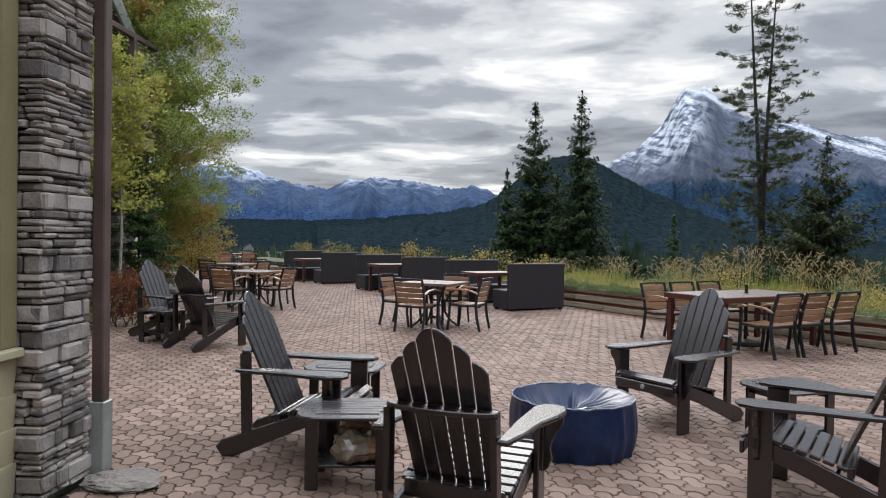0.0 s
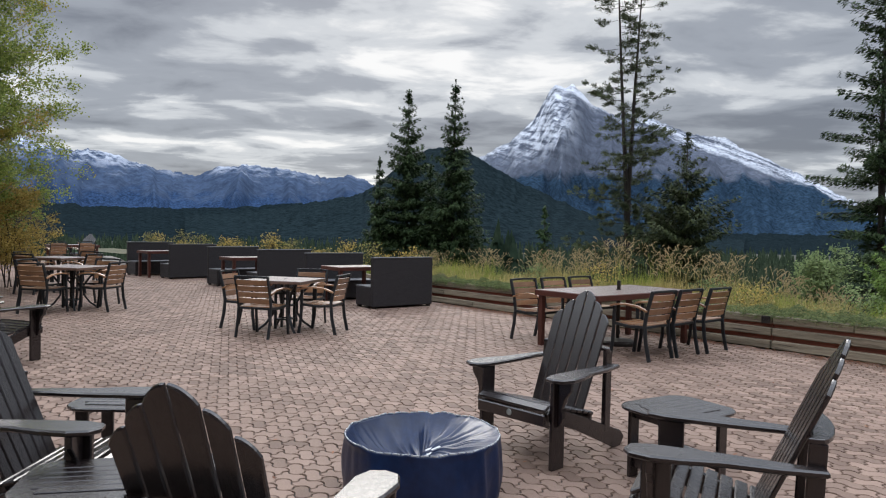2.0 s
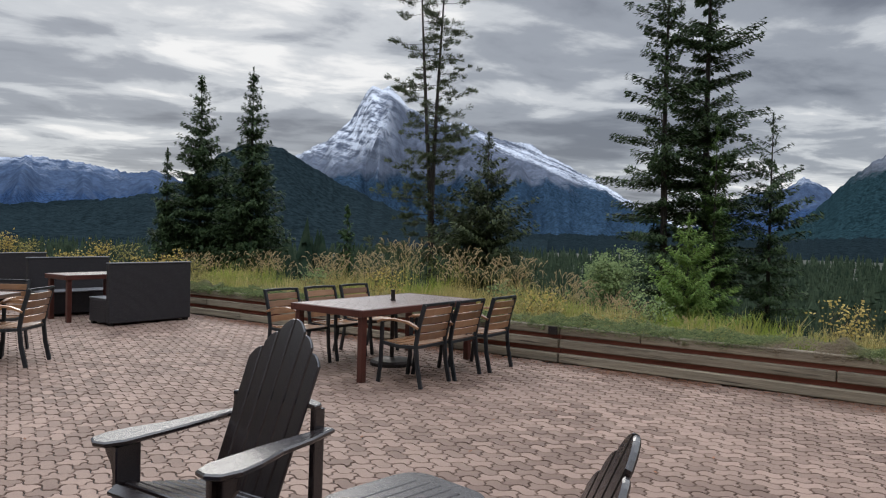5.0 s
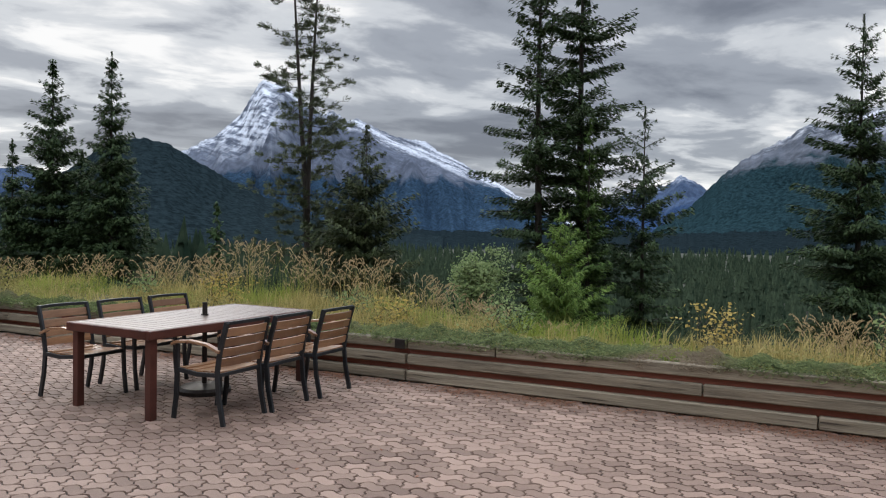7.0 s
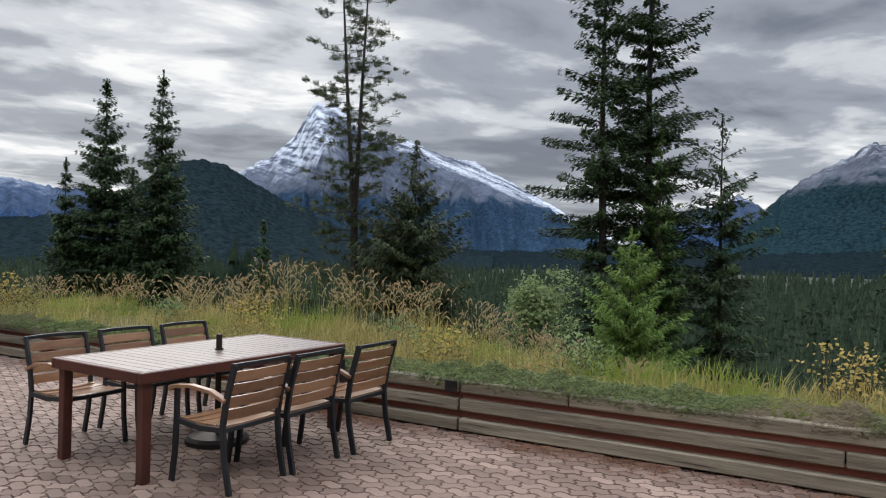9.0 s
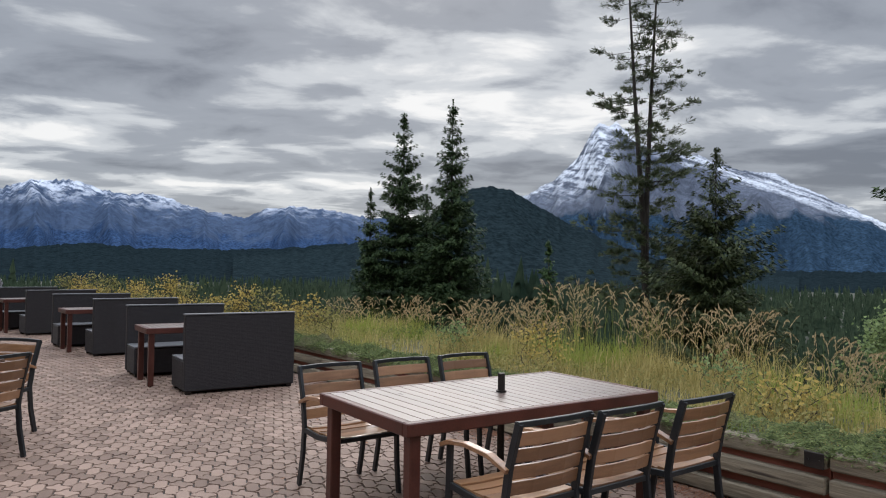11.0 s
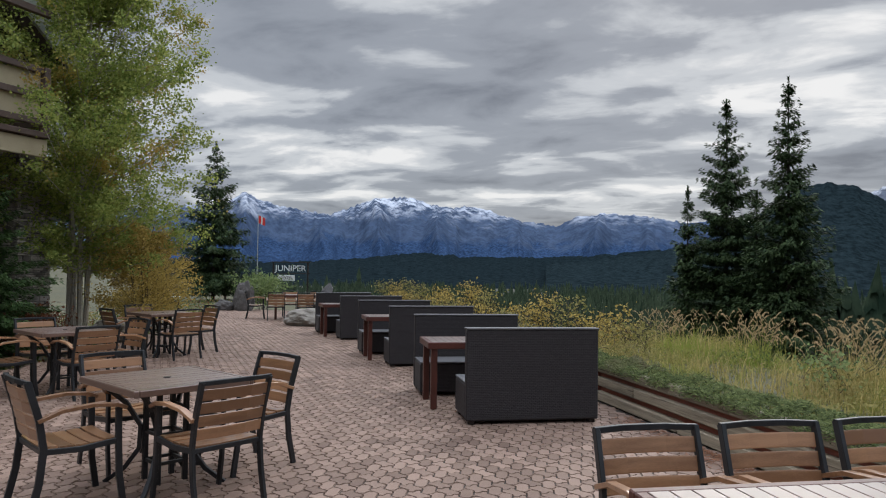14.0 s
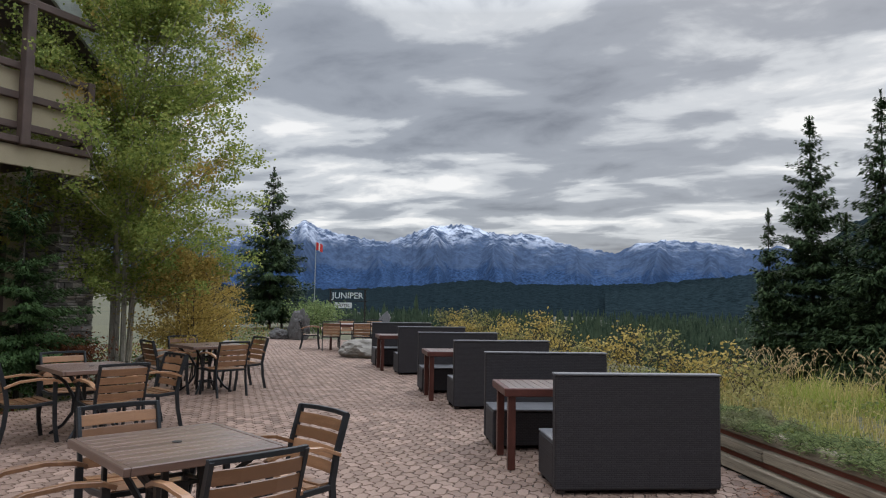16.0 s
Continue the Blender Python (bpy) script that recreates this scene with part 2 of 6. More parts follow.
def leafy(name, dark, light, alt=None, amount=0.0, rough=0.6, through_it=0.25):
    """Leaves: colour varies from leaf to leaf; some light passes through."""
    m = bpy.data.materials.new(name)
    m.use_nodes = True
    N, L = m.node_tree.nodes, m.node_tree.links
    b = N["Principled BSDF"]
    b.inputs["Roughness"].default_value = rough
    b.inputs["Specular IOR Level"].default_value = 0.0 if rough > 0.85 else 0.10
    geo = N.new("ShaderNodeNewGeometry")
    tc, no = N.new("ShaderNodeTexCoord"), N.new("ShaderNodeTexNoise")
    no.inputs["Scale"].default_value, no.inputs["Detail"].default_value = 0.7, 3.0
    L.new(tc.outputs["Object"], no.inputs["Vector"])
    mx = N.new("ShaderNodeMix")
    mx.data_type = "RGBA"
    mx.inputs[6].default_value, mx.inputs[7].default_value = (*dark, 1), (*light, 1)
    L.new(geo.outputs["Random Per Island"], mx.inputs[0])
    colour = mx.outputs[2]
    if alt:
        rr = N.new("ShaderNodeValToRGB")
        rr.color_ramp.elements[0].position, rr.color_ramp.elements[0].color = 0.68 - amount, (0, 0, 0, 1)
        rr.color_ramp.elements[1].position, rr.color_ramp.elements[1].color = 0.78 - amount, (1, 1, 1, 1)
        L.new(no.outputs["Fac"], rr.inputs[0])
        m2 = N.new("ShaderNodeMix")
        m2.data_type = "RGBA"
        L.new(rr.outputs[0], m2.inputs[0])
        L.new(colour, m2.inputs[6])
        m2.inputs[7].default_value = (*alt, 1)
        colour = m2.outputs[2]
    L.new(colour, b.inputs["Base Color"])
    tr, sh = N.new("ShaderNodeBsdfTranslucent"), N.new("ShaderNodeMixShader")
    L.new(colour, tr.inputs[0])
    sh.inputs[0].default_value = through_it
    L.new(b.outputs[0], sh.inputs[1])
    L.new(tr.outputs[0], sh.inputs[2])
    L.new(sh.outputs[0], N["Material Output"].inputs[0])
    return m


NEEDLE = leafy("spruce_needles", (0.022, 0.042, 0.020), (0.075, 0.110, 0.045), through_it=0.12)
NEEDLE_P = leafy("pine_needles", (0.032, 0.046, 0.020), (0.085, 0.10, 0.042), through_it=0.1)
NEEDLE_L = leafy("young_larch_needles", (0.11, 0.19, 0.045), (0.26, 0.36, 0.10), through_it=0.4)
LEAF_A = leafy("aspen_leaves", (0.13, 0.195, 0.045), (0.40, 0.44, 0.125), (0.46, 0.31, 0.085), 0.12, through_it=0.5)
LEAF_YG = leafy("yellow_green_leaves", (0.22, 0.25, 0.05), (0.50, 0.47, 0.13), through_it=0.5)
LEAF_S = leafy("fresh_spruce_needles", (0.03, 0.06, 0.022), (0.07, 0.12, 0.04), through_it=0.2)
WEED = leafy("straw_green_weeds", (0.16, 0.16, 0.045), (0.34, 0.29, 0.11), (0.10, 0.14, 0.045), 0.16, through_it=0.35)
LEAF_Y = leafy("yellow_shrub_leaves", (0.27, 0.20, 0.05), (0.52, 0.39, 0.12), (0.18, 0.17, 0.05), 0.10, through_it=0.35)
LEAF_G = leafy("green_shrub_leaves", (0.11, 0.16, 0.06), (0.24, 0.30, 0.12), through_it=0.3)
JUNIPER = leafy("creeping_juniper", (0.030, 0.048, 0.016), (0.185, 0.22, 0.08), (0.17, 0.13, 0.085), 0.12, through_it=0.12)
GRASS = leafy("dry_grass_blades", (0.26, 0.22, 0.075), (0.54, 0.44, 0.19), (0.24, 0.29, 0.06), 0.17, through_it=0.35)
SEED = leafy("straw_seed_heads", (0.30, 0.22, 0.12), (0.50, 0.39, 0.23), through_it=0.3)
REDLEAF = leafy("red_brown_leaves", (0.10, 0.035, 0.02), (0.24, 0.10, 0.05), through_it=0.3)
LITTER = leafy("fallen_pine_needles", (0.12, 0.05, 0.028), (0.30, 0.14, 0.08), through_it=0.0)
NEEDLE_M = leafy("mid_green_needles", (0.045, 0.085, 0.024), (0.11, 0.17, 0.05), through_it=0.15)
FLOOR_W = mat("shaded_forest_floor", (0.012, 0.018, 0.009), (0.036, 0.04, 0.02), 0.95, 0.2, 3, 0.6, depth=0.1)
FOREST = mat("far_forest", (0.013, 0.026, 0.018), (0.075, 0.100, 0.060), 0.95, 0.11, 0.9, 0.0, spec=0.0)


# ---- mesh helpers ----
def mesh_of(name, bm, material):
    me = bpy.data.meshes.new(name)
    bm.to_mesh(me)
    bm.free()
    if material:
        me.materials.append(material)
    return me


def part(name, bm, material, parent=None, label=""):
    ob = new(name, mesh_of(name, bm, material))
    ob.parent = parent
    if label:
        ob["label"] = label
    return ob


def block(size, at=(0, 0, 0), bevel=0.006, rot=None, bm=None):
    """A box with chamfered edges. rot: degrees about x, y, z."""
    one = bmesh.new()
    bmesh.ops.create_cube(one, size=1.0)
    bmesh.ops.scale(one, vec=size, verts=one.verts)
    if bevel:
        bmesh.ops.bevel(one, geom=one.edges[:], offset=min(bevel, min(size) * 0.3), segments=1, affect="EDGES")
    m = pose(*at, *(rot or (0, 0, 0)))
    bmesh.ops.transform(one, matrix=m, verts=one.verts)
    if bm is None:
        return one
    tmp = bpy.data.meshes.new("tmp")
    one.to_mesh(tmp)
    one.free()
    bm.from_mesh(tmp)
    bpy.data.meshes.remove(tmp)
    return bm


def sweep(points, w, h, side=(1, 0, 0), bm=None, taper=None):
    """A bar of section w x h along points; side: the way of w."""
    bm = bm or bmesh.new()
    pts = [Vector(p) for p in points]
    s = Vector(side).normalized()
    rings = []
    for i, p in enumerate(pts):
        d = (pts[min(i + 1, len(pts) - 1)] - pts[max(i - 1, 0)]).normalized()
        n = d.cross(s).normalized()
        k = taper[i] if taper else 1.0
        c = 0.18
        ring = []
        for a, b in ((-1 + c, -1), (1 - c, -1), (1, -1 + c), (1, 1 - c), (1 - c, 1), (-1 + c, 1), (-1, 1 - c), (-1, -1 + c)):
            ring.append(bm.verts.new(p + s * (a * w / 2 * k) + n * (b * h / 2 * k)))
        rings.append(ring)
    for a, b in zip(rings, rings[1:]):
        for i in range(8):
            bm.faces.new((a[i], a[(i + 1) % 8], b[(i + 1) % 8], b[i]))
    bm.faces.new(rings[0][::-1])
    bm.faces.new(rings[-1])
    bmesh.ops.recalc_face_normals(bm, faces=bm.faces)
    return bm


def tube(points, radii, n=8, bm=None):
    bm = bm or bmesh.new()
    pts = [Vector(p) for p in points]
    rings = []
    for i, p in enumerate(pts):
        d = (pts[min(i + 1, len(pts) - 1)] - pts[max(i - 1, 0)]).normalized()
        a = d.orthogonal().normalized()
        b = d.cross(a)
        r = radii[i] if isinstance(radii, (list, tuple)) else radii
        rings.append([bm.verts.new(p + (a * math.cos(t) + b * math.sin(t)) * r) for t in (2 * math.pi * k / n for k in range(n))])
    for j, (a, b) in enumerate(zip(rings, rings[1:])):
        k0 = min(range(n), key=lambda k: (b[k].co - a[0].co).length)
        for i in range(n):
            bm.faces.new((a[i], a[(i + 1) % n], b[(i + 1 + k0) % n], b[(i + k0) % n]))
    for ring in (rings[0], rings[-1]):
        try:
            bm.faces.new(ring)
        except ValueError:
            pass
    return bm


def plate(outline, z0, z1, bevel=0.006, m=None, bm=None):
    """A board cut to an outline (x, y), from z0 to z1, its edges eased."""
    one = bmesh.new()
    lo = [one.verts.new((x, y, z0)) for x, y in outline]
    f = one.faces.new(lo)
    got = bmesh.ops.extrude_face_region(one, geom=[f])
    bmesh.ops.translate(one, vec=(0, 0, z1 - z0), verts=[v for v in got["geom"] if isinstance(v, bmesh.types.BMVert)])
    bmesh.ops.recalc_face_normals(one, faces=one.faces)
    if bevel:
        rim = [e for e in one.edges if abs(e.verts[0].co.z - e.verts[1].co.z) < 1e-6]
        bmesh.ops.bevel(one, geom=rim, offset=bevel, segments=1, affect="EDGES")
    if m:
        bmesh.ops.transform(one, matrix=m, verts=one.verts)
    if bm is None:
        return one
    tmp = bpy.data.meshes.new("tmp")
    one.to_mesh(tmp)
    one.free()
    bm.from_mesh(tmp)
    bpy.data.meshes.remove(tmp)
    return bm


def raw(name, verts, faces, material, parent=None, label="", smooth=False):
    me = bpy.data.meshes.new(name)
    me.from_pydata(verts, [], faces)
    me.materials.append(material)
    if smooth:
        me.polygons.foreach_set("use_smooth", [True] * len(me.polygons))
    ob = new(name, me)
    ob.parent = parent
    if label:
        ob["label"] = label
    return ob


def empty(name, label="", category="", group="", kind=""):
    return tagged(new(name), label, category, group, kind)


def heading(fx, fy):
    """Degrees about z that turn +y to the way (fx, fy)."""
    return math.degrees(math.atan2(-fx, fy))


# ---- lie of the land ----
EDGE = np.array([(19.0, -9.3), (8.44, 6.37), (1.75, 16.3), (-2.2, 21.2), (-6.4, 26.3), (-12.0, 33.0), (-60.0, 80.0), (-3000.0, 2600.0)])


def outside(x, y):
    """Metres beyond the terrace's outer edge (inside: minus)."""
    best, sign = 1e9, 1
    for (ax, ay), (bx, by) in zip(EDGE[:-1], EDGE[1:]):
        ux, uy = bx - ax, by - ay
        k = ((x - ax) * ux + (y - ay) * uy) / (ux * ux + uy * uy)
        k = min(max(k, 0.0), 1.0)
        dx, dy = x - ax - k * ux, y - ay - k * uy
        d = math.hypot(dx, dy)
        if d < best:
            best, sign = d, (1 if ux * dy - uy * dx < 0 else -1)
    return best * sign


def land(x, y):
    s = outside(x, y)
    if s < 0.05:
        return -0.10
    r = math.hypot(x, y)
    wob = noise.noise((x * 0.05, y * 0.05, 3.0))
    z = 0.36 + 0.03 * noise.noise((x * 1.3, y * 1.3, 0.0))
    along = -0.559 * (x - 8.44) + 0.829 * (y - 6.37)
    rim = 1.15 + 1.45 * min(1.0, max(0.0, (along - 3.0) / 4.0))
    if s > rim:
        z -= min((s - rim) * (0.42 + 0.06 * wob), 38.0)
    if r > 900:
        z += (r - 900) * 0.004 * (1.0 + 0.6 * noise.noise((x * 0.0012, y * 0.0012, 9.0)))
    return z


def build_ground():
    rings = [0.0] + [2.0 * i for i in range(1, 31)]
    r = 60.0
    while r < 4700:
        r *= 1.12
        rings.append(min(r, 4700.0))
    seg, cx, cy = 160, 0.0, 12.0
    verts, faces = [(cx, cy, land(cx, cy))], []
    for r in rings[1:]:
        for k in range(seg):
            a = 2 * math.pi * k / seg
            x, y = cx + r * math.sin(a), cy + r * math.cos(a)
            verts.append((x, y, land(x, y) if outside(x, y) > 4.4 or outside(x, y) < 0.05 else -0.10 - 0.16 * max(0.0, outside(x, y))))
    for k in range(seg):
        faces.append((0, 1 + (k + 1) % seg, 1 + k))
    for i in range(len(rings) - 2):
        a0, b0 = 1 + i * seg, 1 + (i + 1) * seg
        for k in range(seg):
            faces.append((a0 + k, a0 + (k + 1) % seg, b0 + (k + 1) % seg, b0 + k))
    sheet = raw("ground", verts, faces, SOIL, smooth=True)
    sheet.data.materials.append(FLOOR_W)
    # beyond the slope's top the soil is coloured darker for the trees' shade
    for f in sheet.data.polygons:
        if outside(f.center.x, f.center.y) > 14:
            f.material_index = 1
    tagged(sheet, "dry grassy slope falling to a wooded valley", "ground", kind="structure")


build_ground()


def bed_soil():
    """The planted bed behind the timbers, and the top of the slope."""
    offs = (0.12, 0.5, 1.0, 1.6, 2.2, 2.8, 3.6, 4.5, 5.6, 7.0)
    pts = []
    for (ax, ay), (bx, by) in zip(EDGE[:5], EDGE[1:6]):
        n = max(2, int(math.hypot(bx - ax, by - ay) / 0.7))
        pts += [(ax + (bx - ax) * k / n, ay + (by - ay) * k / n) for k in range(n)]
    pts.append(tuple(EDGE[5]))
    verts, faces = [], []
    for i, (x, y) in enumerate(pts):
        (px, py), (qx, qy) = pts[max(0, i - 1)], pts[min(len(pts) - 1, i + 1)]
        dx, dy = qx - px, qy - py
        L = math.hypot(dx, dy)
        for o in offs:
            X, Y = x + dy / L * o, y - dx / L * o
            verts.append((X, Y, land(X, Y) + (0.02 if o < 6 else -0.5)))
    m = len(offs)
    for i in range(len(pts) - 1):
        for j in range(m - 1):
            faces.append((i * m + j, i * m + j + 1, (i + 1) * m + j + 1, (i + 1) * m + j))
    tagged(raw("planter_soil", verts, faces, SOIL, smooth=True), "planted bed of dry soil behind the timber wall", "soil", kind="structure")


bed_soil()

# left rim of the paving, from the building's corner to the far end
RIM = [(-2.12, -6.0), (-2.12, 4.3), (-3.3, 4.7), (-4.9, 8.8), (-5.9, 11.0), (-6.6, 15.2), (-8.6, 19.6), (-12.4, 26.4), (-15.5, 30.5)]
W_DIR, W_OUT = Vector((-0.559, 0.829, 0)), Vector((0.829, 0.559, 0))


def rim_x(y):
    for (ax, ay), (bx, by) in zip(RIM, RIM[1:]):
        if ay <= y <= by:
            return ax + (bx - ax) * (y - ay) / (by - ay)
    return -99.0


def on_terrace(x, y):
    return -5.0 < y < 30.0 and x > rim_x(y) and outside(x, y) < 0.02


# ---- planter wall of stacked timbers ----
def timber_wall():
    wall = empty("planter_wall", "low planter wall of stacked weathered timbers with recessed red boards", "planter wall", kind="structure")
    spans = [(Vector((13.5, -1.14, 0)), Vector((6.02, 9.955, 0)), 0.0), (Vector((6.014, 9.964, 0)), Vector((1.75, 16.38, 0)), 0.0), (Vector((1.70, 16.42, 0)), Vector((-2.2, 21.2, 0)), 0.0),
             (Vector((-2.25, 21.25, 0)), Vector((-6.4, 26.3, 0)), 0.0)]
    for a, b, back in spans:
        d = (b - a).normalized()
        o = Vector((d.y, -d.x, 0))
        turn = math.degrees(math.atan2(d.y, d.x))
        length = (b - a).length
        for row, z in enumerate((0.062, 0.232, 0.392)):
            cuts, s = [0.0], (2.2, 3.1, 1.4)[row]
            while s < length - 0.6:
                cuts.append(s)
                s += 3.66
            cuts.append(length)
            for s0, s1 in zip(cuts, cuts[1:]):
                c = a + d * (s0 + s1) / 2 + o * (0.06 + back + 0.014 * row + random.uniform(-0.004, 0.004))
                log = part("timber", block((s1 - s0 - 0.010, 0.10, 0.108), (0, 0, 0), 0.010), TIMBER, wall)
                log.matrix_world = pose(c.x, c.y, z, 0, random.uniform(-0.12, 0.12), turn)
        for z in (0.147, 0.312):
            c = a + d * length / 2 + o * (0.13 + back)
            board = part("recessed_board", block((length, 0.08, 0.09), (0, 0, 0), 0.004), TIMBER_RED, wall, "red-stained recessed board")
            board.matrix_world = pose(c.x, c.y, z, 0, 0, turn)
    for p in (Vector((5.975, 10.02, 0)),):
        t = math.degrees(math.atan2(W_DIR.y, W_DIR.x))
        c = p + W_OUT * 0.018
        bracket = part("bracket", block((0.12, 0.016, 0.10), (0, 0, 0), 0.003), IRON, wall, "dark iron bracket")
        bracket.matrix_world = pose(c.x, c.y, 0.392, 0, 0, t)
        for k in (-1, 1):
            bolt = part("bolt", tube([(k * 0.035, 0.006, 0.0), (k * 0.035, 0.014, 0.0)], 0.009, 6), IRON, bracket)


timber_wall()


# ---- seats and tables ----
def arm_chair():
    ch = empty("terrace_armchair", "charcoal metal armchair with brown wooden slats", "chair", "chairs round the terrace tables")
    for sx in (-1, 1):
        x = 0.245 * sx
        part("leg", sweep([(x, -0.285, 0), (x, -0.235, 0.22), (x, -0.215, 0.42), (x, -0.245, 0.60), (x, -0.315, 0.835)], 0.024, 0.042, bm=None), FRAME, ch)
        part("leg", sweep([(x, 0.265, 0), (x, 0.235, 0.20), (x, 0.225, 0.43), (x, 0.222, 0.625)], 0.024, 0.040), FRAME, ch)
        part("side_rail", sweep([(x, -0.22, 0.405), (x, 0.0, 0.392), (x, 0.23, 0.415)], 0.022, 0.035), FRAME, ch)
        part("armrest", sweep([(x * 1.04, -0.255, 0.595), (x * 1.06, -0.12, 0.645), (x * 1.08, 0.06, 0.662), (x * 1.08, 0.20, 0.648), (x * 1.08, 0.262, 0.622)], 0.046, 0.024), SLAT, ch, "curved wooden armrest")
    part("front_rail", sweep([(-0.245, 0.228, 0.405), (0.245, 0.228, 0.405)], 0.03, 0.022, (0, 0, 1)), FRAME, ch)
    part("rear_rail", sweep([(-0.245, -0.215, 0.40), (0.245, -0.215, 0.40)], 0.03, 0.022, (0, 0, 1)), FRAME, ch)
    for k in range(5):
        y = -0.172 + k * 0.09
        z = 0.428 - 0.016 * math.sin(math.pi * (k + 0.5) / 5)
        part("seat_slat", sweep([(-0.228, y, z), (-0.1, y, z - 0.006), (0.1, y, z - 0.006), (0.228, y, z)], 0.080, 0.016, (0, 1, 0)), SLAT, ch)
    for k in range(4):
        u = 0.20 + k * 0.245
        z = 0.505 + k * 0.083
        y = -0.222 - 0.10 * ((z - 0.42) / 0.41) ** 1.3
        part("back_slat", sweep([(-0.236, y, z), (-0.1, y - 0.02, z), (0.1, y - 0.02, z), (0.236, y, z)], 0.070, 0.014, (0, -0.22, 1)), SLAT, ch)
    part("top_rail", sweep([(-0.255, -0.312, 0.828), (-0.1, -0.336, 0.832), (0.1, -0.336, 0.832), (0.255, -0.312, 0.828)], 0.028, 0.024, (0, 0, 1)), FRAME, ch)
    return ch


def square_table():
    t = empty("square_table", "square brown slatted terrace table on dark curved metal legs", "table", "square terrace tables")
    n = 9
    for k in range(n):
        part("top_slat", block((0.86 / n - 0.006, 0.80, 0.022), (-0.43 + 0.86 * (k + 0.5) / n, 0, 0.732), 0.003), TTOP_SQ, t)
    for s in (-1, 1):
        part("top_edge", block((0.89, 0.034, 0.045), (0, s * 0.418, 0.722), 0.005), TTOP_SQ, t)
        part("top_edge", block((0.034, 0.80, 0.045), (s * 0.43, 0, 0.722), 0.005), TTOP_SQ, t)
    part("hole_cap", tube([(0, 0, 0.742), (0, 0, 0.748)], 0.026, 14), FRAME, t, "dark round cap")
    for sx in (-1, 1):
        for sy in (-1, 1):
            part("leg", sweep([(sx * 0.10, sy * 0.10, 0.70), (sx * 0.10, sy * 0.10, 0.02)], 0.034, 0.034), FRAME, t)
            part("curved_leg", sweep([(sx * 0.33, sy * 0.33, 0.70), (sx * 0.20, sy * 0.20, 0.56), (sx * 0.125, sy * 0.125, 0.40), (sx * 0.13, sy * 0.13, 0.24), (sx * 0.20, sy * 0.20, 0.10), (sx * 0.30, sy * 0.30, 0.0)],
                                      0.030, 0.030, (1, -1 if sx * sy > 0 else 1, 0)), FRAME, t)
    for z in (0.16, 0.36, 0.54):
        bm = bmesh.new()
        for s in (-1, 1):
            sweep([(-0.11, s * 0.10, z), (0.11, s * 0.10, z)], 0.022, 0.022, (0, 0, 1), bm)
            sweep([(s * 0.10, -0.11, z), (s * 0.10, 0.11, z)], 0.022, 0.022, (0, 0, 1), bm)
        part("stretcher", bm, FRAME, t)
    return t


def long_table(length, width, name="long_table", label="long slatted table with mahogany legs", slats=20):
    t = empty(name, label, "table")
    zt = 0.745
    w = (length - 0.10) / slats
    for k in range(slats):
        part("top_slat", block((w - 0.006, width - 0.10, 0.02), (-(length - 0.10) / 2 + w * (k + 0.5), 0, zt - 0.011), 0.002), TTOP, t)
    for s in (-1, 1):
        part("apron", block((length, 0.05, 0.075), (0, s * (width / 2 - 0.025), zt - 0.038), 0.006), MAHOG, t)
        part("apron", block((0.05, width - 0.10, 0.075), (s * (length / 2 - 0.025), 0, zt - 0.038), 0.006), MAHOG, t)
        for q in (-1, 1):
            part("leg", block((0.07, 0.07, zt - 0.07), (s * (length / 2 - 0.075), q * (width / 2 - 0.07), (zt - 0.07) / 2), 0.006), MAHOG, t)
    return t


chair = arm_chair()
sq = square_table()
FREE = {"chair": chair, "sq": sq}


def put_chair(x, y, fx, fy):
    m = pose(x, y, 0, 0, 0, heading(fx, fy) + random.uniform(-3, 3))
    if "chair" in FREE:
        ob = FREE.pop("chair")
        ob.matrix_world = m
        return ob
    return copy_thing(chair, m)


def put_square(x, y, deg, chairs=(0, 1, 2, 3), reach=0.60):
    m = pose(x, y, 0, 0, 0, deg)
    if "sq" in FREE:
        FREE.pop("sq").matrix_world = m
    else:
        copy_thing(sq, m)
    for k in chairs:
        a = radians(deg + 90 * k)
        dx, dy = math.cos(a), math.sin(a)
        r = reach + (0.02, 0.06, 0.0, 0.05)[k]
        put_chair(x + dx * r, y + dy * r, -dx, -dy)


put_square(-0.53, 11.68, 159)
put_square(-4.42, 14.15, 161)
put_square(-5.95, 17.45, 160)
# the long table by the planter, with its umbrella foot
U = Vector((0.854, 0.520, 0))
V = Vector((0.520, -0.854, 0))
TC = Vector((4.01, 10.40, 0))
big_table = long_table(2.02, 1.08, "dining_table", "long slatted brown dining table with mahogany legs and aprons", 22)
big_table.matrix_world = pose(TC.x, TC.y, 0, 0, 0, math.degrees(math.atan2(U.y, U.x)))
for k, s in enumerate((-0.60, 0.02, 0.64)):
    p = TC + U * (s + (0.07, -0.01, 0.0)[k]) + V * (0.82 + 0.02 * k)
    put_chair(p.x, p.y, -V.x, -V.y)
    p = TC + U * (s - 0.05) - V * (0.80 + 0.015 * k)
    put_chair(p.x, p.y, V.x, V.y)
far_t = long_table(1.5, 0.85, "dining_table", "brown slatted dining table by a boulder", 14)
far_t.matrix_world = pose(-9.1, 26.6, 0, 0, 0, 35)
for dx, dy, fx, fy in ((-1.05, -0.72, 0.82, 0.57), (-0.15, -0.95, -0.57, 0.82), (0.55, -0.48, -0.57, 0.82), (0.15, 0.95, 0.57, -0.82), (-0.6, 0.5, 0.57, -0.82)):
    put_chair(-9.1 + dx, 26.6 + dy, fx, fy)


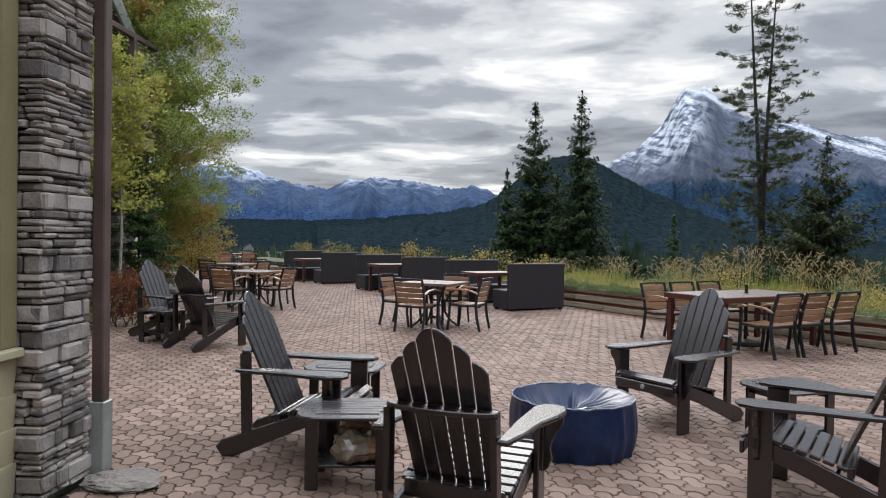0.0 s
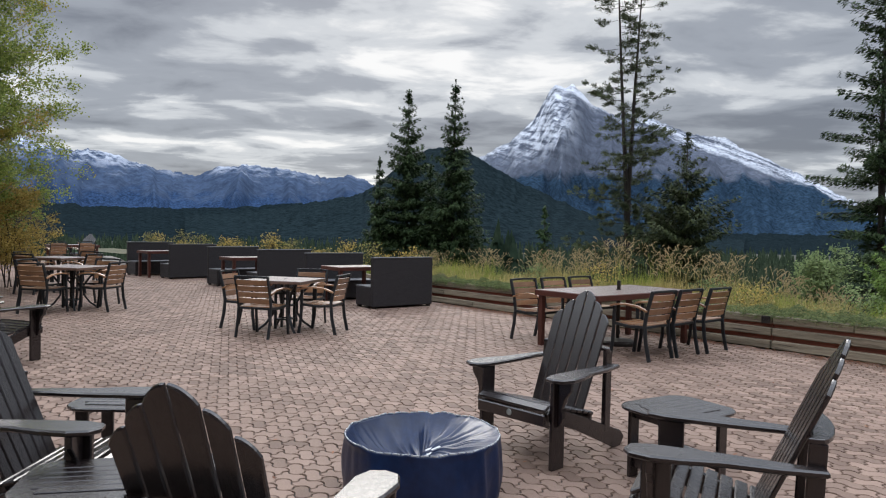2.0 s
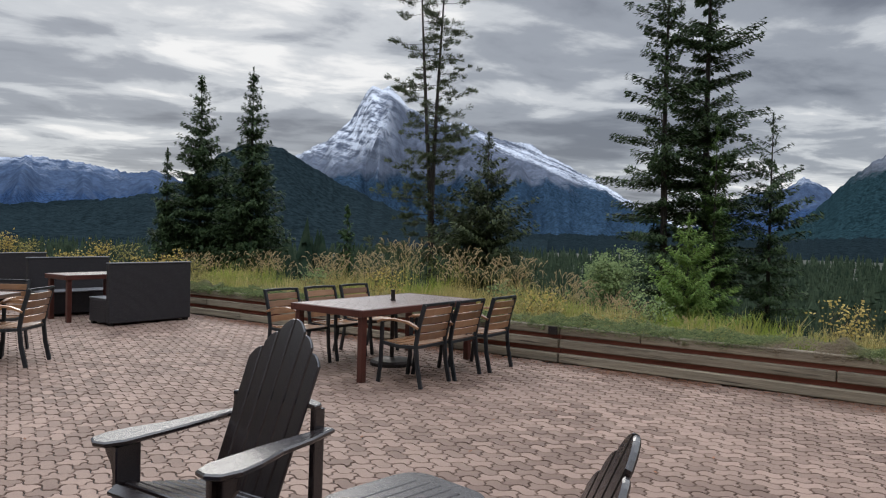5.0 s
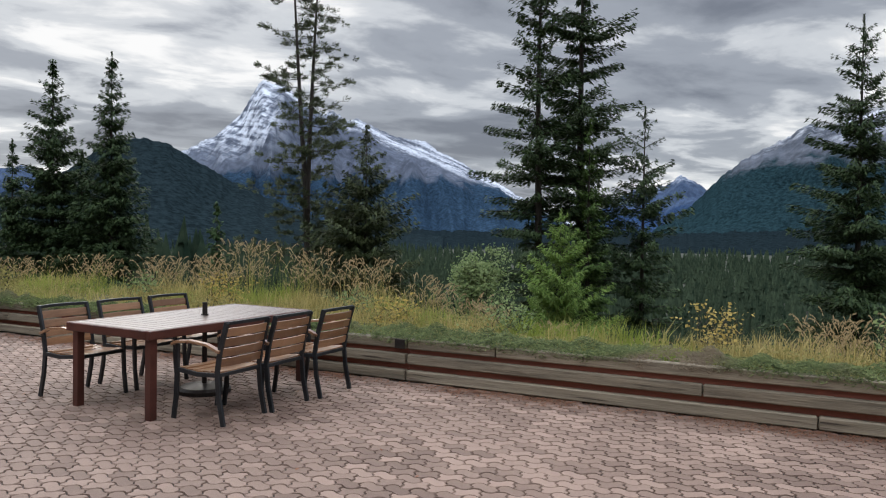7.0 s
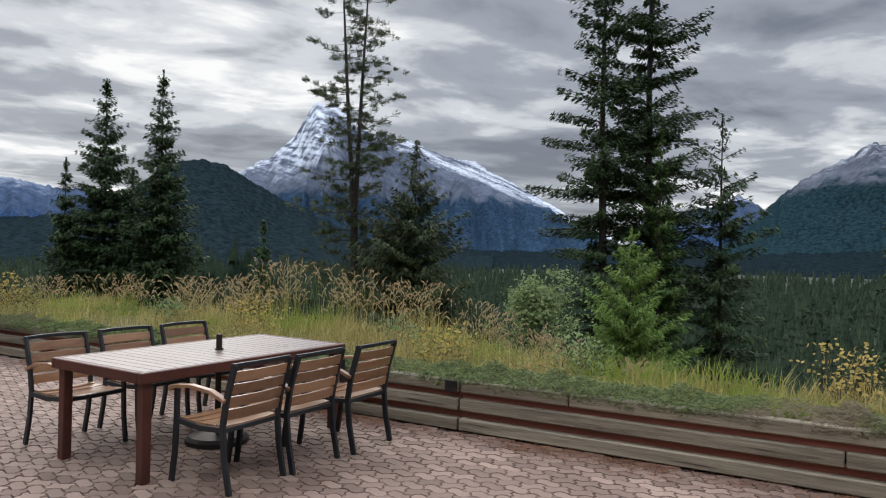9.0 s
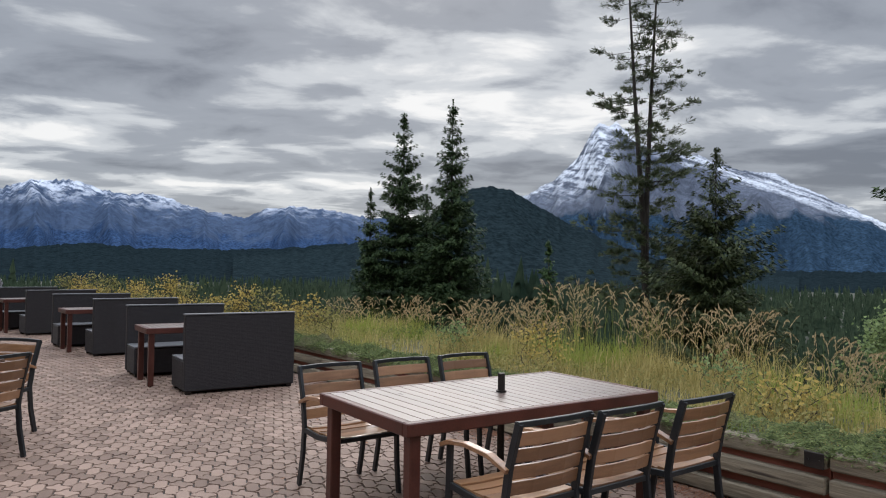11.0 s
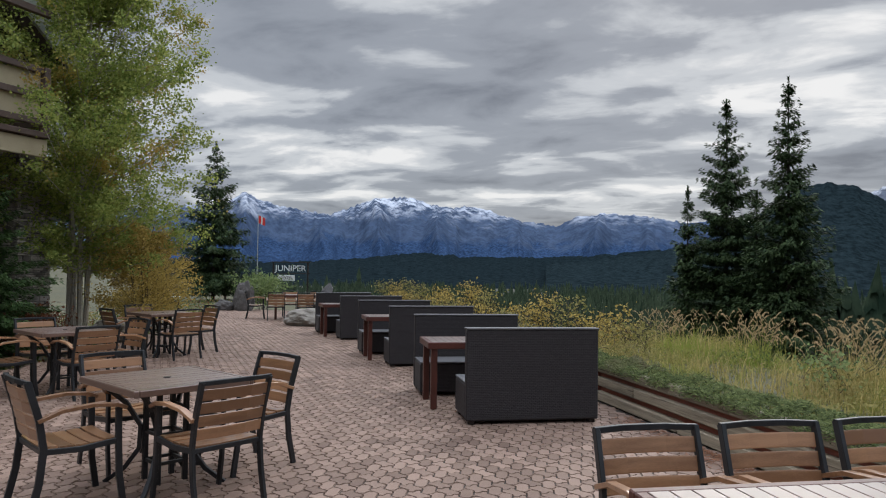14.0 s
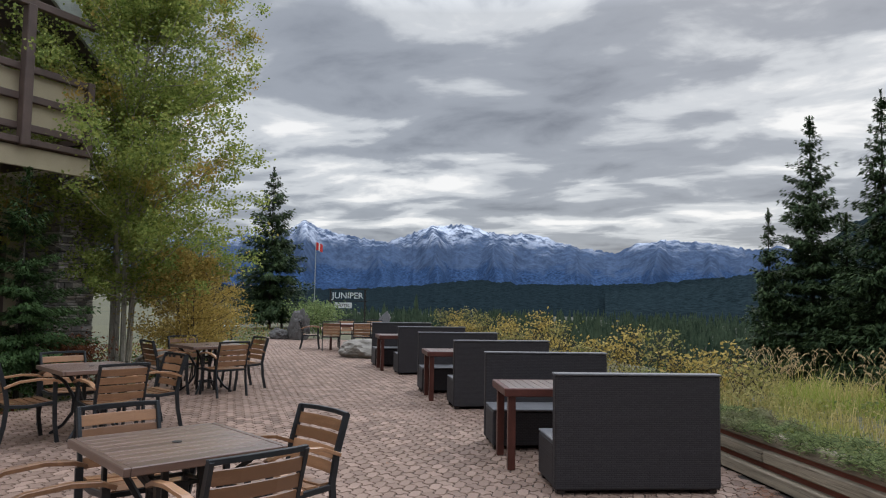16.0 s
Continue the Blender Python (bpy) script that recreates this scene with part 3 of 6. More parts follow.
def umbrella_foot():
    u = empty("umbrella_base", "black round umbrella base with an empty pole socket", "umbrella base")
    bm = tube([(0, 0, 0), (0, 0, 0.035), (0, 0, 0.06), (0, 0, 0.085)], [0.25, 0.25, 0.22, 0.07], 28)
    part("disc", bm, IRON, u)
    part("pole", tube([(0, 0, 0.08), (0, 0, 0.87)], 0.024, 12), IRON, u)
    part("collar", tube([(0, 0, 0.746), (0, 0, 0.756)], 0.035, 14), IRON, u)
    u.matrix_world = pose(4.06, 10.40, 0)


umbrella_foot()


def weave_material():
    m = bpy.data.materials.new("charcoal_wicker_weave")
    m.use_nodes = True
    N, L = m.node_tree.nodes, m.node_tree.links
    b = N["Principled BSDF"]
    b.inputs["Roughness"].default_value = 0.6
    b.inputs["Specular IOR Level"].default_value = 0.3
    tc = N.new("ShaderNodeTexCoord")
    br = N.new("ShaderNodeTexBrick")
    mp = N.new("ShaderNodeMapping")
    mp.inputs["Rotation"].default_value = (radians(90), 0, 0)
    L.new(tc.outputs["Object"], mp.inputs[0])
    L.new(mp.outputs[0], br.inputs["Vector"])
    br.inputs["Scale"].default_value = 1.0
    br.inputs["Brick Width"].default_value, br.inputs["Row Height"].default_value = 0.042, 0.017
    br.inputs["Mortar Size"].default_value, br.inputs["Mortar Smooth"].default_value = 0.0032, 0.6
    br.inputs["Color1"].default_value, br.inputs["Color2"].default_value = (0.026, 0.023, 0.025, 1), (0.036, 0.032, 0.034, 1)
    br.inputs["Mortar"].default_value = (0.017, 0.015, 0.016, 1)
    L.new(br.outputs["Color"], b.inputs["Base Color"])
    bp = N.new("ShaderNodeBump")
    bp.invert = True
    bp.inputs["Strength"].default_value, bp.inputs["Distance"].default_value = 0.4, 0.004
    L.new(br.outputs["Fac"], bp.inputs["Height"])
    L.new(bp.outputs[0], b.inputs["Normal"])
    return m


WEAVE = weave_material()


def booth_bench():
    c = empty("wicker_bench", "charcoal woven wicker booth bench with a tall straight back", "bench", "wicker booth benches")
    w = 1.39
    part("backrest", block((w, 0.10, 0.92), (0, -0.05 + 0.10, 0.495), 0.014), WEAVE, c)
    part("rim", block((w + 0.012, 0.115, 0.018), (0, 0.05, 0.961), 0.006), CUSHION, c, "smooth grey top rim")
    part("seat_base", block((w - 0.01, 0.52, 0.355), (0, 0.365, 0.2175), 0.014), WEAVE, c)
    part("seat", block((w - 0.012, 0.53, 0.022), (0, 0.37, 0.407), 0.008), CUSHION, c, "paler grey flat woven seat")
    for sx in (-1, 1):
        for y in (0.06, 0.57):
            part("foot", block((0.07, 0.07, 0.045), (sx * (w / 2 - 0.06), y, 0.0225), 0.006), IRON, c)
    return c


bench = booth_bench()
tb = long_table(1.05, 0.74, "booth_table", "brown slatted booth table with mahogany legs between wicker benches", 12)
first = True
for bx, by, fx, fy in ((0.78, 14.33, -0.515, 0.857), (-1.77, 17.85, -0.57, 0.82), (-4.6, 21.25, -0.63, 0.776)):
    f = Vector((fx, fy, 0)).normalized()
    r = Vector((f.y, -f.x, 0))
    p = Vector((bx, by, 0)) + r * 0.735
    q = p + f * 2.32 - r * 0.24
    t = p + f * 1.17 - r * 0.44
    mp, mq, mt = pose(p.x, p.y, 0, 0, 0, heading(*f.xy)), pose(q.x, q.y, 0, 0, 0, heading(*(-f).xy)), pose(t.x, t.y, 0, 0, 0, heading(*f.xy))
    if first:
        bench.matrix_world, tb.matrix_world, first = mp, mt, False
    else:
        copy_thing(bench, mp)
        copy_thing(tb, mt)
    copy_thing(bench, mq)


# ---- adirondack seats round the covered fire pit ----
def adirondack():
    a = empty("adirondack_chair", "dark brown poly-lumber adirondack chair with a fan back", "chair", "adirondack chairs")
    # sloping side rails that reach the ground behind
    for s in (-1, 1):
        x = s * 0.27
        bm = bmesh.new()
        out = [(-0.50, 0.0), (-0.42, 0.0), (0.02, 0.20), (0.33, 0.31), (0.345, 0.36), (0.30, 0.395), (0.10, 0.335), (-0.30, 0.185), (-0.50, 0.11), (-0.545, 0.06)]
        plate(out, -0.016, 0.016, 0.005, Matrix(((0, 0, 1, x), (1, 0, 0, 0), (0, 1, 0, 0), (0, 0, 0, 1))), bm)
        part("side_rail", bm, ADI, a)
        part("front_leg", block((0.032, 0.125, 0.572), (s * 0.305, 0.27, 0.286), 0.006), ADI, a)
        bm = bmesh.new()
        plate([(0.325, 0.572), (0.43, 0.572), (0.425, 0.52), (0.385, 0.47), (0.36, 0.40), (0.372, 0.34), (0.35, 0.29), (0.325, 0.27)], -0.014, 0.014, 0.004, Matrix(((s, 0, 0, 0), (0, 0, 1, 0.285), (0, 1, 0, 0), (0, 0, 0, 1))), bm)
        part("arm_bracket", bm, ADI, a)
        part("rear_post", sweep([(s * 0.272, -0.325, 0.13), (s * 0.262, -0.345, 0.69)], 0.032, 0.07), ADI, a)
        arm = [(0.285, -0.38), (0.335, -0.385), (0.37, -0.20), (0.385, 0.0), (0.43, 0.16), (0.445, 0.28), (0.42, 0.37), (0.36, 0.40), (0.295, 0.385), (0.262, 0.30), (0.262, 0.0)]
        if s < 0:
            arm = [(-x0, y0) for x0, y0 in arm[::-1]]
        part("arm", plate(arm, 0.574, 0.602, 0.008), ADI, a)
    for k in range(8):
        y = -0.13 + k * 0.066
        z = 0.272 + 0.0165 * k
        tip = 14
        if k == 7:
            y, z, tip = 0.352, 0.372, -28
        part("seat_slat", block((0.575, 0.058, 0.022), (0, y, z + 0.020), 0.006, (tip, 0, 0)), ADI, a)
    board = part("front_board", block((0.575, 0.024, 0.075), (0, 0.372, 0.322), 0.006), ADI, a)
    part("nameplate", tube([(0, 0.384, 0.325), (0, 0.388, 0.325)], [0.022, 0.020], 10), GALV, board, "small oval metal plate")
    # fan of six tall slats, leaning back, stepped towards a round crown
    tilt = Matrix.Translation((0, -0.115, 0.27)) @ Matrix.Rotation(radians(23.4), 4, "X")
    for k, h in enumerate((0.665, 0.75, 0.825, 0.825, 0.75, 0.665)):
        i = k - 2.5
        w0, w1 = 0.066, (0.069 if abs(i) > 1 else 0.080)
        x0 = i * 0.074
        x1 = math.copysign((0.0445, 0.128, 0.205)[int(abs(i))], i)
        top = []
        for j in range(7):
            u = j / 6
            q = u if i < 0 else 1 - u
            top.append((x1 - w1 / 2 + w1 * u, h + 0.062 * math.sin(math.pi / 2 * q) ** 0.8))
        out = [(x0 - w0 / 2, -0.03), (x0 + w0 / 2, -0.03)] + top[::-1]
        bm = bmesh.new()
        plate(out, -0.010, 0.010, 0.005, tilt @ Matrix(((1, 0, 0, 0), (0, 0, -1, 0), (0, 1, 0, 0), (0, 0, 0, 1))), bm)
        part("back_slat", bm, ADI, a)
    bm = bmesh.new()
    rim = [(0.275 * math.cos(t), -0.01 - 0.075 * math.sin(t)) for t in (math.pi * k / 12 for k in range(13))]
    plate([(0.275, 0.03)] + rim + [(-0.275, 0.03), (-0.22, 0.012), (0.22, 0.012)], -0.012, 0.012, 0.004, pose(0, -0.338, 0.70), bm)
    part("back_brace", bm, ADI, a)
    part("lower_brace", block((0.52, 0.03, 0.09), (0, -0.165, 0.25), 0.005), ADI, a)
    return a


adi = adirondack()
SEATS = ((-0.97, 4.80, 0.992, -0.125), (0.148, 3.50, 0.336, 0.942), (1.815, 5.86, -0.805, -0.593), (2.17, 4.10, -0.86, 0.51), (-4.22, 9.95, 0.95, -0.30), (-3.35, 9.15, 0.45, 0.89), (-9.4, 28.4, -0.2, -1.0))
for k, (x, y, fx, fy) in enumerate(SEATS):
    m = pose(x, y, 0, 0, 0, heading(fx, fy))
    if k == 0:
        adi.matrix_world = m
    else:
        copy_thing(adi, m)


def side_table():
    t = empty("side_table", "dark brown poly-lumber side table with a lower shelf", "side table", "adirondack side tables")

    def rounded(hx, hy, r):
        """Corner by corner round a rectangle with easy corners and slightly bowed sides."""
        out = []
        for cx, cy, a0 in ((hx - r, hy - r, 0), (-hx + r, hy - r, 90), (-hx + r, -hy + r, 180), (hx - r, -hy + r, 270)):
            out += [(cx + r * math.cos(radians(a0 + 15 * i)), cy + r * math.sin(radians(a0 + 15 * i))) for i in range(7)]
        return out
    part("top_rim", plate(rounded(0.30, 0.255, 0.13), 0.426, 0.448, 0.006), ADI, t, "rounded top with a smooth border")
    n = 6
    for k in range(n):
        y = -0.175 + 0.35 * (k + 0.5) / n
        w = 0.45 - (0.075 if k in (0, n - 1) else 0.02 if k in (1, n - 2) else 0.0)
        part("top_slat", block((w, 0.35 / n - 0.006, 0.010), (0, y, 0.449), 0.003), ADI, t)
        if 0 < k < 5:
            part("shelf_slat", block((0.46, 0.072, 0.02), (0, -0.12 + 0.08 * (k - 1), 0.135), 0.004), ADI, t)
    for sx in (-1, 1):
        for sy in (-1, 1):
            part("leg", block((0.075, 0.028, 0.425), (sx * 0.205, sy * 0.165, 0.2125), 0.005), ADI, t)
        part("shelf_rail", block((0.026, 0.31, 0.06), (sx * 0.205, 0, 0.095), 0.004), ADI, t)
        part("top_rail", block((0.026, 0.31, 0.055), (sx * 0.205, 0, 0.398), 0.004), ADI, t)
    return t


st = side_table()
for k, (x, y, d) in enumerate(((-0.57, 4.19, 5), (-0.86, 5.58, -6), (2.48, 5.24, 24), (-4.12, 9.42, -15))):
    if k == 0:
        st.matrix_world = pose(x, y, 0, 0, 0, d)
    else:
        copy_thing(st, pose(x, y, 0, 0, 0, d))


def fire_pit():
    p = empty("covered_fire_pit", "round fire pit under a wrinkled, sagging blue vinyl cover", "fire pit")
    n, R, H = 168, 0.432, 0.372

    def dish(r, a):
        """Height of the slack top: a deep hollow on one side, a taut slope on the other."""
        side = 0.5 + 0.5 * math.cos(a - radians(-12))
        k = r / R
        hollow = 0.21 * (1 - k ** 3.2)
        slope = 0.115 * (1 - k) ** 0.9
        w = side * side * (3 - 2 * side)
        z = H - hollow * (1 - w) - slope * w
        pleat = abs(noise.noise((math.cos(a) * 4.2, math.sin(a) * 4.2, 7.0))) + 0.6 * abs(noise.noise((math.cos(a) * 10, math.sin(a) * 10, 3.0)))
        z += (0.085 * (pleat - 0.28)) * math.sin(math.pi * min(1.0, k ** 0.9)) * (1.0 if w < 0.5 else 0.55)
        X, Y = r * math.cos(a), r * math.sin(a)
        z += 0.022 * noise.noise((X * 9 + 2, Y * 7, 5.0)) * (1 - k ** 4)
        return z

    verts, faces, rows = [], [], 0
    for z in (0.004, 0.05, 0.10, 0.15, 0.20, 0.25, 0.29, 0.325, 0.348):
        rows += 1
        for k in range(n):
            a = 2 * math.pi * k / n
            ca, sa = math.cos(a), math.sin(a)
            tuck = (0.348 - z) / 0.35
            fold = abs(noise.noise((ca * 2.6, sa * 2.6, z * 1.5))) * 0.085 - 0.018 + 0.020 * noise.noise((ca * 7, sa * 7, z * 5))
            r = R + 0.014 * math.sin(math.pi * min(1.0, z / 0.36)) - 0.030 * max(0.0, tuck - 0.6) - fold * (0.25 + 0.75 * tuck)
            verts.append((r * ca, r * sa, z))
    for r in (0.436, 0.432, 0.424, 0.41, 0.385, 0.355, 0.32, 0.28, 0.24, 0.20, 0.16, 0.12, 0.08, 0.04):
        rows += 1
        for k in range(n):
            a = 2 * math.pi * k / n
            ca, sa = math.cos(a), math.sin(a)
            lip = 0.010 * noise.noise((ca * 6, sa * 6, 2.0)) + 0.006 * noise.noise((ca * 15, sa * 15, 2.0))
            z = dish(min(r, R), a) + lip * min(1.0, r / 0.35)
            if r >= 0.436:
                z -= 0.010
            verts.append(((r + lip * 0.5) * ca, (r + lip * 0.5) * sa, z))
    for j in range(rows - 1):
        for k in range(n):
            faces.append((j * n + k, j * n + (k + 1) % n, (j + 1) * n + (k + 1) % n, (j + 1) * n + k))
    verts.append((0, 0, dish(0.0, 0.0)))
    for k in range(n):
        faces.append(((rows - 1) * n + k, (rows - 1) * n + (k + 1) % n, len(verts) - 1))
    cover = raw("cover", verts, faces, TARP, p, smooth=True)
    bm = bmesh.new()
    for k in range(56):
        ends = []
        for t in (2 * math.pi * k / 56, 2 * math.pi * (k + 0.8) / 56):
            lip = 0.010 * noise.noise((math.cos(t) * 6, math.sin(t) * 6, 2.0)) + 0.006 * noise.noise((math.cos(t) * 15, math.sin(t) * 15, 2.0))
            ends.append(((R + lip * 0.5) * math.cos(t), (R + lip * 0.5) * math.sin(t), H + lip + 0.001))
        sweep(ends, 0.007, 0.005, (0, 0, 1), bm)
    part("seam", bm, TARP_L, cover, "pale stitched seam")
    for x, y, w in ((0.045, 0.045, 0.055), (0.075, -0.01, 0.06), (0.035, -0.055, 0.04)):
        a, r = math.atan2(y, x), math.hypot(x, y)
        part("print_mark", block((w, 0.016, 0.003), (x, y, dish(r, a) + 0.010), 0.0, (4, -10, 28)), TARP_L, cover, "faint pale print")
    p.matrix_world = pose(0.88, 5.04, 0)


fire_pit()


def kindling_bag():
    """A sack of split wood on the side table's shelf."""
    PAPER = mat("brown_paper_sack", (0.20, 0.11, 0.055), (0.36, 0.21, 0.11), 0.85, 6, 60, 0.5)
    FILM = mat("clear_plastic_wrap", (0.14, 0.11, 0.08), (0.32, 0.27, 0.21), 0.22, 9, 40, 0.6, coat=0.6)
    WOOD = mat("split_wood", (0.24, 0.15, 0.08), (0.44, 0.31, 0.18), 0.8, 5, 60, 0.4, stretch=(1, 6, 6))
    g = empty("firewood_bag", "brown paper sack of split firewood in clear wrap", "firewood")
    for nm, m, c, s, sd in (("sack", PAPER, (0.06, 0.02, 0.07), (0.15, 0.12, 0.085), 2.0), ("wrap", FILM, (-0.05, -0.03, 0.10), (0.12, 0.10, 0.11), 6.0)):
        bm = bmesh.new()
        bmesh.ops.create_icosphere(bm, subdivisions=3, radius=1.0)
        for v in bm.verts:
            n = v.co.normalized()
            k = 1 + 0.28 * noise.fractal(n * 2.0 + Vector((sd, 0, 0)), 0.8, 2.0, 4)
            v.co = Vector((c[0] + n.x * s[0] * k, c[1] + n.y * s[1] * k, max(0.0, c[2] + n.z * s[2] * k)))
        part(nm, bm, m, g)
    for k, (x, y, z, r) in enumerate(((-0.02, 0.0, 0.205, 20), (0.05, 0.03, 0.175, -30), (-0.08, 0.03, 0.18, 60))):
        part("log", block((0.17, 0.055, 0.05), (x, y, z), 0.016, (20, 12, r)), WOOD, g)
    g.matrix_world = pose(-0.49, 4.14, 0.146, 0, 0, 15)


kindling_bag()


# ---- plants ----
def quads(name, cents, ax, bx, material, parent=None, label=""):
    """Many small leaves in one mesh: centres and two half axes each."""
    n = len(cents)
    c, a, b = np.array(cents), np.array(ax), np.array(bx)
    v = np.stack([c - a, c - b * 0.9 + a * 0.1, c + a, c + b * 0.9 + a * 0.1], 1).reshape(-1, 3)
    f = np.arange(n * 4).reshape(n, 4)
    return raw(name, v.tolist(), f.tolist(), material, parent, label)


def conifer(name, x, y, z0, height, radius, seed, material=NEEDLE, dense=1.0, bare=0.06, label="", droop=0.35, levels=None, trunk=None, ragged=0.25, size=1.0, power=0.85, stem_sway=0.0):
    """A trunk with whorls of limbs; each limb carries side twigs thick with short needles."""
    rng = random.Random(seed)
    t = empty(name, label, "tree")
    t.matrix_world = pose(x, y, z0)
    tr = trunk or height * 0.011
    bm = tube([(stem_sway * math.sin(k * 0.9), 0, height * k / 8) for k in range(9)], [tr * (1 - 0.96 * k / 8) for k in range(9)], 7)
    C, A, B = [], [], []
    levels = levels or int(height * 3.3 / size ** 0.6)
    for i in range(levels):
        u = bare + (1 - bare) * (i + rng.random() * 0.9) / levels
        if u > 0.99:
            continue
        side = stem_sway * math.sin(u * 8 * 0.9)
        reach = radius * (1 - u) ** power * (0.70 + 0.30 * min(1.0, (u - bare) / 0.15)) + 0.07 * size
        nb = max(4, int((6 + 5 * (1 - u)) * dense))
        a0 = rng.random() * 6.28
        for k in range(nb):
            a = a0 + 6.283 * (k + rng.uniform(-0.35, 0.35)) / nb
            if rng.random() < ragged * 0.45:
                continue
            zz = height * u + rng.uniform(-0.5, 0.5) * height / levels
            L = reach * rng.uniform(1 - 1.5 * ragged, 1 + 0.6 * ragged)
            sx, sy = math.cos(a), math.sin(a)
            rise, sag = 0.12 + 0.55 * u, droop * (1.25 - u)

            def limb(q):
                d = L * q
                return side + sx * d, sy * d, zz + d * (rise - 1.5 * sag * q + 0.75 * sag * q * q)

            if L > 0.25:
                tube([limb(0.0), limb(0.5), limb(0.95)], [tr * 0.17 * (1.15 - u) + 0.005, tr * 0.09 * (1.15 - u) + 0.004, 0.003], 4, bm)
            steps = max(3, int(L / (0.13 * size)))
            for s in range(steps):
                q = 0.12 + 0.90 * (s + rng.random()) / steps
                px, py, pz = limb(q)
                w = (0.05 * size + 0.30 * L * (1.04 - q) ** 0.8) * min(1.0, 0.35 + q * 1.6)
                m = 6 + int(5.6 * w / (0.10 * size))
                for _ in range(m):
                    off = rng.uniform(-1, 1) * w
                    fa = a + math.copysign(min(1.0, 0.25 + abs(off) * 1.6), off) + rng.uniform(-0.4, 0.4)
                    ln = rng.uniform(0.055, 0.125) * size * (0.6 + 0.4 * min(1.0, (1 - u) * 4))
                    C.append((px - sy * off, py + sx * off, pz - abs(off) * 0.30 + rng.uniform(-0.20, 0.07) * size * (0.35 + 0.65 * min(1.0, (1 - u) * 3))))
                    A.append((math.cos(fa) * ln, math.sin(fa) * ln, rng.uniform(-1.0, 0.4) * ln))
                    B.append((-math.sin(fa) * ln * 0.32, math.cos(fa) * ln * 0.32, rng.uniform(-0.9, 0.9) * ln * 0.3))
    # the leader, needled to its tip
    for k in range(int(90 * dense)):
        u = rng.uniform(0.94, 1.0)
        fa, ln = rng.random() * 6.28, 0.085 * size
        out = rng.random() * (1.0 - u) * radius * 0.9
        C.append((stem_sway * math.sin(u * 7.2) + math.cos(fa) * out, math.sin(fa) * out, height * u))
        A.append((math.cos(fa) * ln * 0.7, math.sin(fa) * ln * 0.7, ln * 0.8))
        B.append((-math.sin(fa) * ln * 0.3, math.cos(fa) * ln * 0.3, 0))
    part("trunk", bm, BARK, t)
    quads("crown", C, A, B, material, t)
    return t


def scots(name, x, y, z0, height, seed, label, stems=((0, 0, 1.0),), spread=1.6, clumps=70, low=0.3, size=1.0, mat_=NEEDLE_P, leafs=46, tuft=0.30, girth=0.0105):
    """A pine with bare wood and needles in tufts along its limbs."""
    rng = random.Random(seed)
    t = empty(name, label, "tree")
    t.matrix_world = pose(x, y, z0)
    bm, C, A, B = bmesh.new(), [], [], []
    for ox, oy, k in stems:
        h = height * k
        pts = []
        for i in range(9):
            u = i / 8
            g = max(0.0, u - 0.45) / 0.55
            pts.append((ox * g + 0.10 * math.sin(4 * u + seed), oy * g + 0.08 * math.cos(4 * u), h * u))
        tube(pts, [height * girth * (1 - 0.88 * i / 8) for i in range(9)], 8, bm)
        for c in range(clumps):
            u = low + (1 - low) * (c + rng.random()) / clumps
            j = min(7, int(u * 8))
            p0 = Vector(pts[j]).lerp(Vector(pts[j + 1]), u * 8 - j)
            a = rng.random() * 2 * math.pi
            L = spread * (0.22 + 0.95 * (1 - u) ** 0.6) * rng.uniform(0.35, 1.1)
            rise = rng.uniform(-0.25, 0.30)
            tip = p0 + Vector((math.cos(a) * L, math.sin(a) * L, L * rise))
            mid = p0.lerp(tip, 0.5) + Vector((0, 0, -0.08 * L))
            tube([p0, mid, tip], [0.022 * (1.25 - u), 0.012, 0.005], 4, bm)
            for e in range(1 + int(L / (tuft * 1.3))):
                cc = tip if e == 0 else mid.lerp(tip, rng.uniform(-0.35, 1.0)) + Vector((rng.gauss(0, 0.12), rng.gauss(0, 0.12), rng.gauss(0, 0.05))) * L
                rad = rng.uniform(0.6, 1.15) * tuft
                for _ in range(leafs):
                    d = Vector((rng.gauss(0, 1), rng.gauss(0, 1), rng.gauss(0, 0.55)))
                    d = d.normalized() * rad * rng.random() ** 0.5
                    C.append(cc + d)
                    v = (d.normalized() + Vector((math.cos(a), math.sin(a), 0.5))).normalized() * rng.uniform(0.06, 0.11) * size
                    A.append(v)
                    B.append(v.orthogonal().normalized() * 0.026 * size)
    part("trunk", bm, BARK, t)
    quads("crown", C, A, B, mat_, t)
    return t


